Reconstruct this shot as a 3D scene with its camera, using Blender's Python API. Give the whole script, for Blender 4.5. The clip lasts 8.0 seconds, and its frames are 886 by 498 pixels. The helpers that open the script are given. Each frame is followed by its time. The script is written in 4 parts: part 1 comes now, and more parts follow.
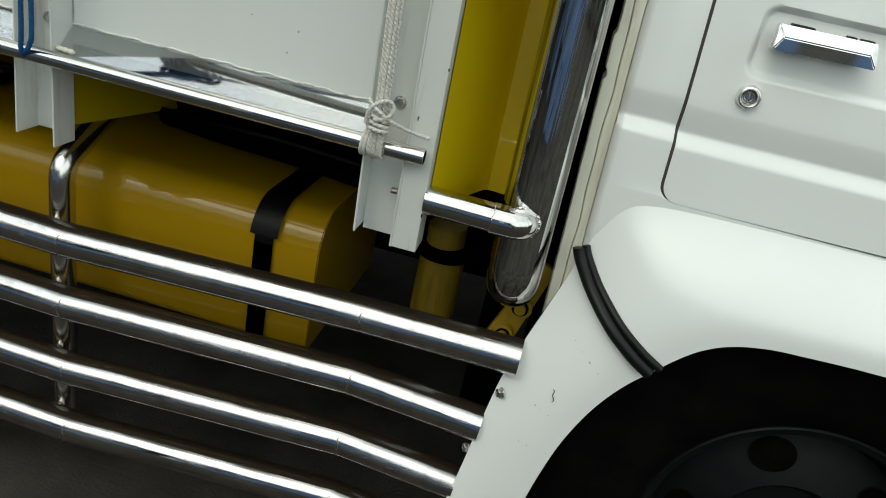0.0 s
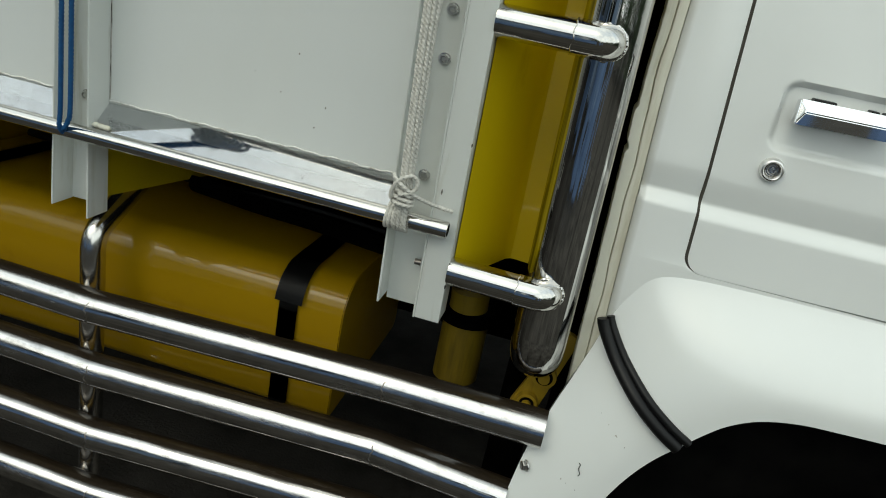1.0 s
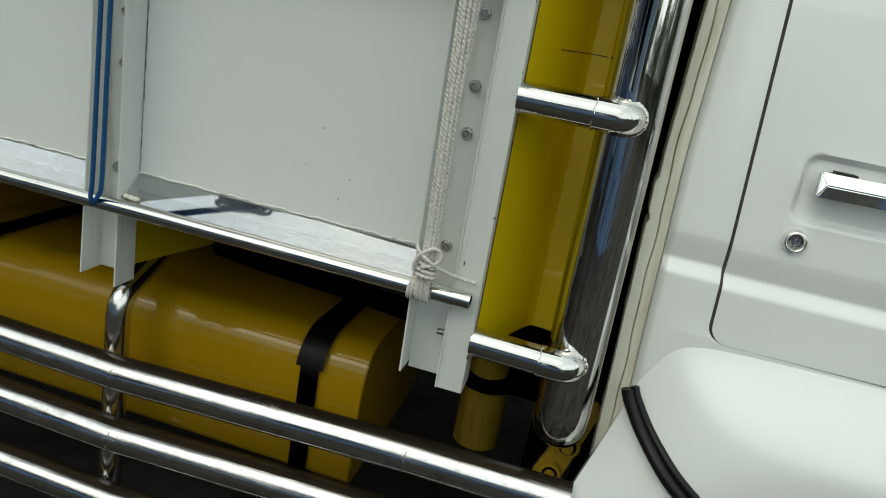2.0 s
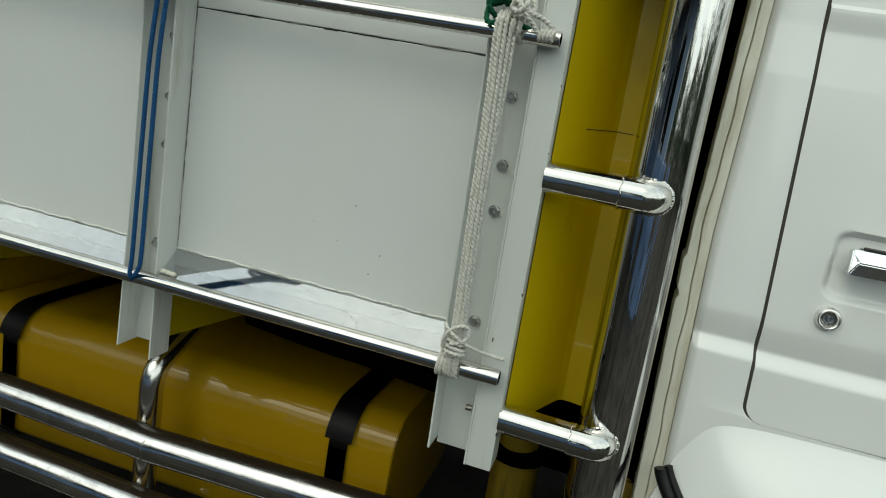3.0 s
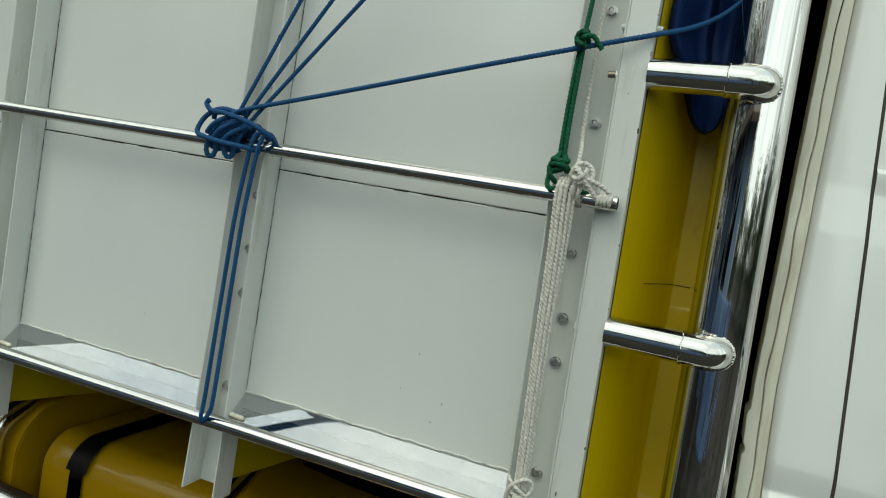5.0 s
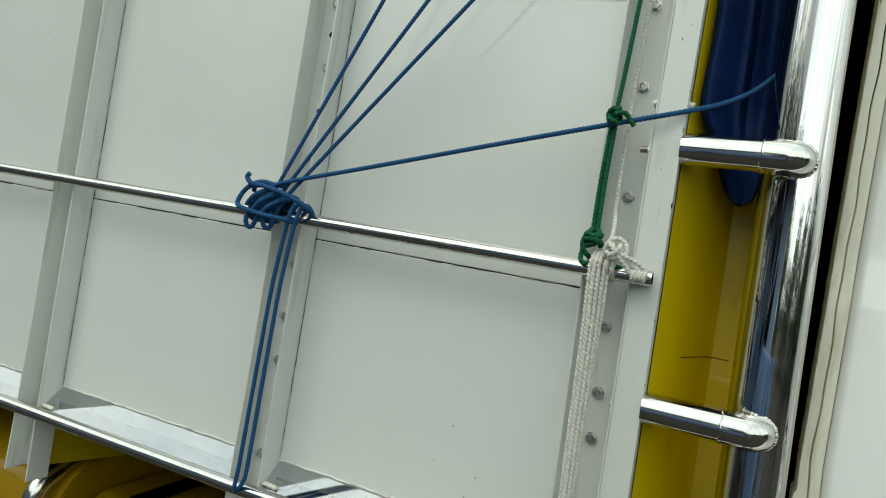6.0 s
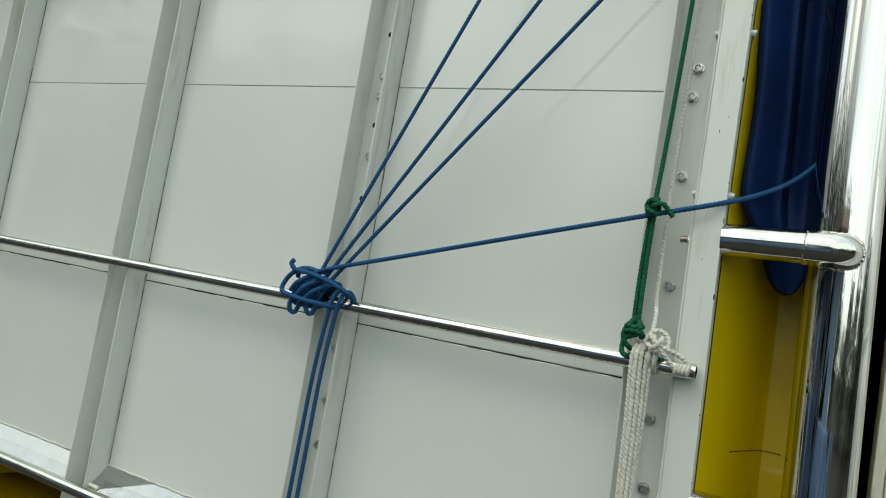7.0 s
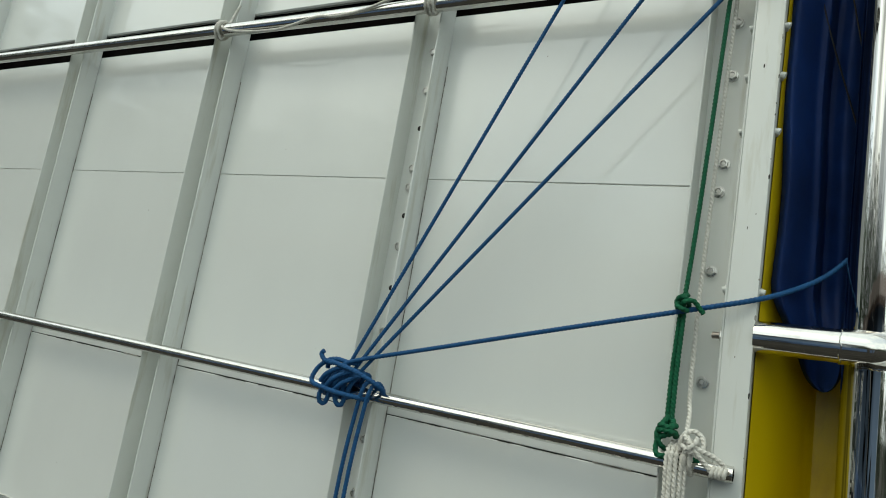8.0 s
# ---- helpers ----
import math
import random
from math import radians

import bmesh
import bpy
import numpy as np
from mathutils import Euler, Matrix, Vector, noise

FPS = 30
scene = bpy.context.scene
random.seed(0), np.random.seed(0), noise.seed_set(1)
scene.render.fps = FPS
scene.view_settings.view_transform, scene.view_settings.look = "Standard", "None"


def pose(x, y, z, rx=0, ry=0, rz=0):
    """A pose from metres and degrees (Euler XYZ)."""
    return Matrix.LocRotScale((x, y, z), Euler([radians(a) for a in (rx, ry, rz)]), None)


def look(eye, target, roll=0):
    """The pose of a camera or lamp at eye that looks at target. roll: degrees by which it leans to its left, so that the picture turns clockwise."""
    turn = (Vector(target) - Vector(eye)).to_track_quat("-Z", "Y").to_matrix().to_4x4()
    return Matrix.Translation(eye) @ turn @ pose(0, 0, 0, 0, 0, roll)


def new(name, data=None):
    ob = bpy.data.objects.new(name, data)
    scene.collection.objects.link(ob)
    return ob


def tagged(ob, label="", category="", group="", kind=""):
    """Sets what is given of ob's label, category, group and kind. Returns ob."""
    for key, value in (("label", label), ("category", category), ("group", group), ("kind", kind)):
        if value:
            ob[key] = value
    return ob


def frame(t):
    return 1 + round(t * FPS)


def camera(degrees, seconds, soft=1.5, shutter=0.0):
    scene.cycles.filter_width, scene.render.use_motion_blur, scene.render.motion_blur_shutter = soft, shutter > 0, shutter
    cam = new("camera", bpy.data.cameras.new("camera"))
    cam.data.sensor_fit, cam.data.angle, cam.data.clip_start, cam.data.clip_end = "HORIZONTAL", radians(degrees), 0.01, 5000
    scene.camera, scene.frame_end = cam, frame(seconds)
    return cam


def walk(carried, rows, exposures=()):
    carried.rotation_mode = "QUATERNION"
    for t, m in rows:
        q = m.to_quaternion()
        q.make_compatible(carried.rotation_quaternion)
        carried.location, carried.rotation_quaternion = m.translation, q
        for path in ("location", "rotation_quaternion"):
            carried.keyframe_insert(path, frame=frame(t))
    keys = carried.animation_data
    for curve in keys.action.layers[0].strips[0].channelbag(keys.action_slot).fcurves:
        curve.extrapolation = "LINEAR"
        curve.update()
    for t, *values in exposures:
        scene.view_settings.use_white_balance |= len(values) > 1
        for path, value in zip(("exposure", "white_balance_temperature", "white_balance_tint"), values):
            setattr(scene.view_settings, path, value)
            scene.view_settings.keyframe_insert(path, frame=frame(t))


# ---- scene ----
cam = camera(64.37, 8.0, soft=1.0)
PATH = [
    (0, (0.2036, -0.8786, 1.1985), (-0.0005, 0.9288, 0.3668), 12.68),
    (0.5, (0.2029, -0.8757, 1.2116), (-0.0576, 0.95, 0.4376), 11.93),
    (1, (0.1952, -0.8725, 1.2235), (-0.1056, 0.9713, 0.5093), 11.58),
    (1.5, (0.1847, -0.8705, 1.2373), (-0.1503, 0.9892, 0.5821), 11.23),
    (3, (0.1792, -0.8749, 1.2766), (-0.3165, 1.008, 0.8198), 9.84),
    (3.5, (0.1798, -0.8842, 1.2853), (-0.3821, 1.0007, 0.9225), 9.5),
    (4, (0.1756, -0.8943, 1.2885), (-0.4291, 0.9913, 1.0078), 9.46),
    (4.5, (0.1659, -0.9082, 1.2967), (-0.4767, 0.9754, 1.0989), 9.52),
    (6, (0.1607, -0.9203, 1.3403), (-0.6395, 0.9126, 1.3328), 9.44),
    (6.5, (0.1658, -0.9268, 1.3566), (-0.7023, 0.8739, 1.4192), 9.56),
    (7, (0.1635, -0.9289, 1.3753), (-0.7688, 0.8345, 1.5215), 9.53),
    (7.5, (0.156, -0.9353, 1.3932), (-0.8207, 0.7943, 1.6265), 9.49),
    (8, (0.16, -0.9466, 1.4134), (-0.8512, 0.7506, 1.7248), 9.66),
]
EXPOSURES = [
    (0.0, 0.03, 7000, 0), (1.0, -0.08, 7000, 0), (1.5, -0.08, 7000, 0), (3.0, -0.14, 7050, -3), (3.5, -0.15, 7050, -3), (4.5, -0.12, 7050, -4),
    (6.0, 0.08, 7100, -4), (6.5, 0.10, 7100, -4), (7.0, 0.05, 7100, -3), (8.0, 0.02, 7050, -2),
]
walk(cam, [(t, look(eye, target, roll)) for t, eye, target, roll in PATH], EXPOSURES)

# ---------------------------------------------------------------- sky, sun, exposure
world = bpy.data.worlds.new("overcast_sky")
scene.world = world
world.use_nodes = True
wn, wl = world.node_tree.nodes, world.node_tree.links
wn.clear()
w_out = wn.new("ShaderNodeOutputWorld")
w_bg = wn.new("ShaderNodeBackground")
w_sky = wn.new("ShaderNodeTexSky")
w_sky.sky_type = "NISHITA"
w_sky.sun_disc = False
w_sky.sun_elevation = radians(48)
w_sky.sun_rotation = radians(200)
w_sky.dust_density = 3.0
w_coord = wn.new("ShaderNodeTexCoord")
w_noise = wn.new("ShaderNodeTexNoise")
w_noise.inputs["Scale"].default_value = 2.2
w_noise.inputs["Detail"].default_value = 3.0
w_noise.inputs["Roughness"].default_value = 0.55
w_ramp = wn.new("ShaderNodeValToRGB")
w_ramp.color_ramp.elements[0].position = 0.36
w_ramp.color_ramp.elements[0].color = (5.6, 6.5, 7.8, 1)
w_ramp.color_ramp.elements[1].position = 0.66
w_ramp.color_ramp.elements[1].color = (9.6, 10.0, 10.2, 1)
w_mix = wn.new("ShaderNodeMixRGB")
w_mix.inputs[0].default_value = 0.80
wl.new(w_coord.outputs["Generated"], w_noise.inputs["Vector"])
wl.new(w_noise.outputs["Fac"], w_ramp.inputs["Fac"])
wl.new(w_sky.outputs["Color"], w_mix.inputs[1])
wl.new(w_ramp.outputs["Color"], w_mix.inputs[2])
wl.new(w_mix.outputs["Color"], w_bg.inputs["Color"])
w_bg.inputs["Strength"].default_value = 0.182
wl.new(w_bg.outputs["Background"], w_out.inputs["Surface"])

sun_data = bpy.data.lights.new("sun", "SUN")
sun_data.energy = 0.5
sun_data.angle = radians(25)
sun_data.color = (1.0, 0.97, 0.92)
sun = new("sun", sun_data)
sun.matrix_world = look((-4, -7, 9), (0, 0, 1))


# ---------------------------------------------------------------- materials
def principled(name, colour, rough=0.5, metal=0.0, coat=0.0, spec=0.5):
    m = bpy.data.materials.new(name)
    m.use_nodes = True
    b = m.node_tree.nodes["Principled BSDF"]
    b.inputs["Base Color"].default_value = (*colour, 1)
    b.inputs["Roughness"].default_value = rough
    b.inputs["Metallic"].default_value = metal
    b.inputs["Coat Weight"].default_value = coat
    b.inputs["Coat Roughness"].default_value = 0.03
    b.inputs["Specular IOR Level"].default_value = spec
    return m


def add_noise(m, scale, detail=5.0, stretch=(1, 1, 1), rough=0.6):
    n, l = m.node_tree.nodes, m.node_tree.links
    co = n.new("ShaderNodeTexCoord")
    mp = n.new("ShaderNodeMapping")
    mp.inputs["Scale"].default_value = stretch
    tx = n.new("ShaderNodeTexNoise")
    tx.inputs["Scale"].default_value = scale
    tx.inputs["Detail"].default_value = detail
    tx.inputs["Roughness"].default_value = rough
    l.new(co.outputs["Object"], mp.inputs["Vector"])
    l.new(mp.outputs["Vector"], tx.inputs["Vector"])
    return tx


def vary_colour(m, tex, dark, light, lo=0.35, hi=0.65, over=None):
    """Colour from a noise; over: an earlier colour socket that the dark end is mixed onto."""
    n, l = m.node_tree.nodes, m.node_tree.links
    ramp = n.new("ShaderNodeValToRGB")
    ramp.color_ramp.elements[0].position, ramp.color_ramp.elements[1].position = lo, hi
    ramp.color_ramp.elements[0].color, ramp.color_ramp.elements[1].color = (*dark, 1), (*light, 1)
    l.new(tex.outputs["Fac"], ramp.inputs["Fac"])
    out = ramp.outputs["Color"]
    if over is not None:
        mx = n.new("ShaderNodeMixRGB")
        mx.blend_type = "MULTIPLY"
        mx.inputs[0].default_value = 1.0
        l.new(over, mx.inputs[1])
        l.new(out, mx.inputs[2])
        out = mx.outputs["Color"]
    l.new(out, n["Principled BSDF"].inputs["Base Color"])
    return out


def vary_rough(m, tex, lo, hi, a=0.35, b=0.7):
    n, l = m.node_tree.nodes, m.node_tree.links
    mr = n.new("ShaderNodeMapRange")
    mr.inputs["From Min"].default_value, mr.inputs["From Max"].default_value = a, b
    mr.inputs["To Min"].default_value, mr.inputs["To Max"].default_value = lo, hi
    l.new(tex.outputs["Fac"], mr.inputs["Value"])
    l.new(mr.outputs["Result"], n["Principled BSDF"].inputs["Roughness"])


def add_bump(m, tex, strength, distance=0.002, coat=False):
    n, l = m.node_tree.nodes, m.node_tree.links
    bp = n.new("ShaderNodeBump")
    bp.inputs["Strength"].default_value = strength
    bp.inputs["Distance"].default_value = distance
    l.new(tex.outputs["Fac"], bp.inputs["Height"])
    l.new(bp.outputs["Normal"], n["Principled BSDF"].inputs["Normal"])
    if coat:
        l.new(bp.outputs["Normal"], n["Principled BSDF"].inputs["Coat Normal"])


def paint(name, colour, dirt, coat=0.6, rough=0.28, wave=0.05, speck=0.75, run=(3.0, 3.0, 0.35)):
    m = principled(name, colour, rough, 0, coat)
    big = add_noise(m, 3.0, 4.0, (1, 1, 0.5))
    streak = add_noise(m, 14.0, 6.0, run)
    first = vary_colour(m, big, tuple(c * 0.95 for c in colour), colour, 0.3, 0.7)
    vary_colour(m, streak, dirt, (1, 1, 1), 0.24, speck - 0.35, over=first)
    if coat < 0.6:
        vary_rough(m, streak, rough, rough + 0.12)
    add_bump(m, add_noise(m, 5.0, 2.0), wave, 0.004, True)
    return m


SHEET = paint("white_sheet_paint", (0.70, 0.72, 0.69), (1.0, 1.0, 1.0), 1.0, 0.25, 0.02, 0.66, (0.4, 0.4, 0.25))
POST = paint("post_paint", (0.66, 0.68, 0.645), (0.72, 0.68, 0.58), 0.25, 0.38, 0.06, 0.80)
SHEET.node_tree.nodes["Principled BSDF"].inputs["Coat Roughness"].default_value = 0.055
CABW = paint("cab_paint", (0.79, 0.81, 0.785), (1.0, 1.0, 1.0), 0.6, 0.25, 0.02, 0.66, (0.4, 0.4, 0.25))
YELLOW = paint("yellow_paint", (0.565, 0.418, 0.007), (0.75, 0.7, 0.6), 0.32, 0.3, 0.05, 0.72, (0.8, 0.8, 0.3))
TANK_PAINT = paint("ochre_tank_paint", (0.325, 0.190, 0.0015), (0.80, 0.76, 0.66), 0.55, 0.5, 0.02, 0.75, (0.8, 0.8, 0.8))
TANK_PAINT.node_tree.nodes["Principled BSDF"].inputs["Coat Roughness"].default_value = 0.035
TANK_PAINT.node_tree.nodes["Principled BSDF"].inputs["Specular IOR Level"].default_value = 0.15
# The same yellow made darker, to suit its look under the deck.
BEARER_YELLOW = paint("bearer_yellow_paint", (0.46, 0.345, 0.007), (0.75, 0.7, 0.6), 0.3, 0.4, 0.05, 0.72, (0.8, 0.8, 0.3))
DARK_YELLOW = paint("dark_yellow_paint", (0.27, 0.18, 0.010), (0.35, 0.33, 0.3), 0.1, 0.5, 0.1, 0.9)

BRACKET = paint("bracket_yellow_paint", (0.36, 0.23, 0.012), (0.45, 0.40, 0.34), 0.15, 0.45, 0.1, 0.85)


def steel(name, colour, rough, smear, wave=0.02, grain=None, stain=0.84):
    """Polished metal; grain: the stretch of its drawing lines along the tube."""
    m = principled(name, colour, rough, 1.0)
    t = add_noise(m, 9.0, 7.0, (1, 1, 1))
    vary_rough(m, t, rough, smear, 0.4, 0.75)
    vary_colour(m, add_noise(m, 40.0, 6.0), tuple(c * stain for c in colour), colour, 0.30, 0.5)
    if grain:
        add_bump(m, add_noise(m, 1.0, 3.0, grain, 0.5), wave, 0.003)
    else:
        add_bump(m, add_noise(m, 12.0, 2.0), wave, 0.003)
    return m


def paint_dark_top(m, top_dark, level=0.70):
    """Paints the underbody's dark reflection on faces that look upwards, broken up by noise."""
    n, l = m.node_tree.nodes, m.node_tree.links
    old = n["Principled BSDF"]
    dull = n.new("ShaderNodeBsdfPrincipled")
    dull.inputs["Base Color"].default_value = (*top_dark, 1)
    dull.inputs["Roughness"].default_value = 0.6
    dull.inputs["Specular IOR Level"].default_value = 0.15
    geo = n.new("ShaderNodeNewGeometry")
    sep = n.new("ShaderNodeSeparateXYZ")
    tex = add_noise(m, 1.0, 6.0, (7, 60, 60))
    add = n.new("ShaderNodeMath")
    add.operation = "MULTIPLY_ADD"
    add.inputs[1].default_value = 0.30
    rng = n.new("ShaderNodeMapRange")
    rng.inputs["From Min"].default_value, rng.inputs["From Max"].default_value = level + 0.13, level + 0.26
    rng.inputs["To Max"].default_value = 0.92
    mix = n.new("ShaderNodeMixShader")
    l.new(geo.outputs["Normal"], sep.inputs["Vector"])
    l.new(tex.outputs["Fac"], add.inputs[0])
    l.new(sep.outputs["Z"], add.inputs[2])
    l.new(add.outputs["Value"], rng.inputs["Value"])
    l.new(rng.outputs["Result"], mix.inputs[0])
    l.new(old.outputs["BSDF"], mix.inputs[1])
    l.new(dull.outputs["BSDF"], mix.inputs[2])
    l.new(mix.outputs["Shader"], n["Material Output"].inputs["Surface"])


CHROME = steel("polished_steel", (0.68, 0.665, 0.63), 0.05, 0.20)
MIRROR = steel("mirror_steel_sheet", (0.88, 0.89, 0.90), 0.03, 0.06, 0.004, (1.5, 1.5, 1.5), 0.97)
PIPE_STEEL = steel("reflection_streaked_pipe", (0.66, 0.65, 0.63), 0.03, 0.07, 0.22, (85, 85, 0.8), 0.9)
# Light and dark streaks in the colour stand in for reflections along the pipe.
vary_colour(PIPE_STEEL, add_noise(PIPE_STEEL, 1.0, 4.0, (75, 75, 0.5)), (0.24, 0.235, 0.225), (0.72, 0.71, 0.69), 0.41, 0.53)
BAR_STEEL = steel("worn_bar_dark_top", (0.70, 0.68, 0.66), 0.11, 0.24, 0.11, (3.0, 90, 90), 0.72)
vary_rough(BAR_STEEL, add_noise(BAR_STEEL, 1.0, 7.0, (6, 55, 55)), 0.07, 0.34, 0.40, 0.70)
# Dark upper side painted for the reflected underbody.
paint_dark_top(BAR_STEEL, (0.016, 0.011, 0.006), 0.78)
BRIGHT = steel("bright_chrome", (0.90, 0.90, 0.90), 0.03, 0.06, 0.004, None, 0.97)
SEAL_GREY = principled("grey_brown_rubber_seal", (0.085, 0.078, 0.066), 0.7, spec=0.2)
DULL = steel("zinc_bolt", (0.66, 0.65, 0.62), 0.24, 0.40, 0.02, None, 0.6)
UPRIGHT_STEEL = steel("satin_upright_tube", (0.66, 0.64, 0.61), 0.17, 0.28)
WELD = steel("scorched_weld", (0.30, 0.27, 0.24), 0.35, 0.55, 0.05, None, 0.4)
SATIN = steel("satin_steel", (0.80, 0.79, 0.77), 0.26, 0.34)
RUBBER = principled("black_rubber", (0.004, 0.004, 0.004), 0.45, spec=0.3)
add_bump(RUBBER, add_noise(RUBBER, 90.0, 5.0), 0.15)
# Blacker than real paint, so the colour carries the shade underneath.
BLACK = principled("black_underbody", (0.010, 0.010, 0.010), 0.9, spec=0.01)
vary_colour(BLACK, add_noise(BLACK, 12.0), (0.0008, 0.0008, 0.0008), (0.004, 0.0037, 0.0034))
TYRE = principled("tyre_rubber", (0.012, 0.012, 0.012), 0.85, spec=0.03)
vary_colour(TYRE, add_noise(TYRE, 18.0), (0.0015, 0.0015, 0.0015), (0.004, 0.0038, 0.0035))
RIM = principled("black_rim_paint", (0.004, 0.005, 0.0055), 0.40, spec=0.14)
vary_rough(RIM, add_noise(RIM, 20.0), 0.35, 0.7)
GRIME = principled("brown_grime", (0.13, 0.11, 0.085), 0.9)
vary_colour(GRIME, add_noise(GRIME, 60.0), (0.05, 0.045, 0.035), (0.45, 0.43, 0.38), 0.4, 0.6)
RUST = principled("rust_brown_dirt", (0.10, 0.055, 0.025), 0.9)
GAP = principled("dark_gap", (0.03, 0.028, 0.024), 0.9, spec=0.2)
CAULK = principled("grey_white_caulk", (0.5, 0.5, 0.47), 0.6)
vary_colour(CAULK, add_noise(CAULK, 35.0), (0.26, 0.24, 0.20), (0.66, 0.66, 0.62), 0.32, 0.46)
SEALER = paint("cream_sealer", (0.73, 0.715, 0.60), (0.65, 0.6, 0.5), 0.1, 0.4, 0.25, 0.85)


def fibre(name, a, b):
    m = principled(name, b, 0.75, spec=0.3)
    vary_colour(m, add_noise(m, 160.0, 4.0), tuple((p + q) / 2 for p, q in zip(a, b)), b, 0.35, 0.6)
    add_bump(m, add_noise(m, 700.0, 3.0), 0.4, 0.0006)
    return m


BLUE_ROPE = fibre("blue_fibre", (0.004, 0.034, 0.10), (0.007, 0.070, 0.19))
WHITE_ROPE = fibre("white_fibre", (0.38, 0.37, 0.325), (0.63, 0.615, 0.56))
GREEN_ROPE = fibre("green_fibre", (0.001, 0.035, 0.015), (0.002, 0.095, 0.040))
TARP = principled("blue_tarpaulin", (0.010, 0.028, 0.15), 0.5, spec=0.18)
vary_colour(TARP, add_noise(TARP, 6.0), (0.006, 0.026, 0.115), (0.010, 0.045, 0.200))
add_bump(TARP, add_noise(TARP, 400.0, 2.0), 0.1, 0.001)
# Colour kept dark to stand in for the shade under the truck.
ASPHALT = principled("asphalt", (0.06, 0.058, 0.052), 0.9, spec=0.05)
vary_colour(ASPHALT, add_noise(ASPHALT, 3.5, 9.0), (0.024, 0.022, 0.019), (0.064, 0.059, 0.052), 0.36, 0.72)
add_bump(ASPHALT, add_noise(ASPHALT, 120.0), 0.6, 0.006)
HEDGE = principled("far_trees", (0.05, 0.075, 0.04), 0.9)
vary_colour(HEDGE, add_noise(HEDGE, 1.2), (0.02, 0.035, 0.02), (0.09, 0.12, 0.07))


# ---------------------------------------------------------------- mesh helpers
def thing(name, label, category, at=(0, 0, 0), group="", kind=""):
    ob = new(name)
    ob.location = at
    ob.empty_display_size = 0.05
    return tagged(ob, label, category, group, kind)


def part(name, bm, material, parent, label="", smooth=False):
    me = bpy.data.meshes.new(name)
    bmesh.ops.recalc_face_normals(bm, faces=bm.faces)
    if smooth:
        for f in bm.faces:
            f.smooth = True
        me_sharp = [e for e in bm.edges if len(e.link_faces) == 2 and e.calc_face_angle(0) > radians(38)]
        for e in me_sharp:
            e.smooth = False
    bm.to_mesh(me)
    bm.free()
    me.materials.append(material)
    ob = new(name, me)
    if parent is not None:
        ob.parent = parent
        base = Vector((0, 0, 0))
        up = parent
        while up is not None:
            base += up.location
            up = up.parent
        me.transform(Matrix.Translation(-base))
    if label:
        ob["label"] = label
    return ob


def box(bm, x0, x1, y0, y1, z0, z1, bevel=0.0, seg=2):
    r = bmesh.ops.create_cube(bm, size=1.0)
    vs = r["verts"]
    for v in vs:
        v.co = Vector(((x0 + x1) / 2 + v.co.x * (x1 - x0), (y0 + y1) / 2 + v.co.y * (y1 - y0), (z0 + z1) / 2 + v.co.z * (z1 - z0)))
    if bevel > 0:
        es = list({e for v in vs for e in v.link_edges})
        bmesh.ops.bevel(bm, geom=es, offset=bevel, segments=seg, affect="EDGES", profile=0.6)
    return bm


def smooth_path(pts, step=0.01):
    """Catmull-Rom through the points, sampled about every step metres."""
    p = [Vector(q) for q in pts]
    p = [2 * p[0] - p[1]] + p + [2 * p[-1] - p[-2]]
    out = []
    for i in range(1, len(p) - 2):
        a, b, c, d = p[i - 1], p[i], p[i + 1], p[i + 2]
        n = max(2, int((c - b).length / step))
        for k in range(n):
            t = k / n
            out.append(0.5 * ((2 * b) + (c - a) * t + (2 * a - 5 * b + 4 * c - d) * t * t + (3 * b - a - 3 * c + d) * t ** 3))
    out.append(p[-2])
    return out


def bent(pts, radius, n=8):
    """A path of straight runs whose corners are rounded with the radius."""
    p = [Vector(q) for q in pts]
    out = [p[0]]
    for a, b, c in zip(p, p[1:], p[2:]):
        u, v = (a - b).normalized(), (c - b).normalized()
        ang = u.angle(v)
        d = min(radius / max(math.tan(ang / 2), 1e-3), 0.45 * (a - b).length, 0.45 * (c - b).length)
        s, e = b + u * d, b + v * d
        for k in range(n + 1):
            t = k / n
            out.append((1 - t) ** 2 * s + 2 * t * (1 - t) * b + t * t * e)
    out.append(p[-1])
    return out


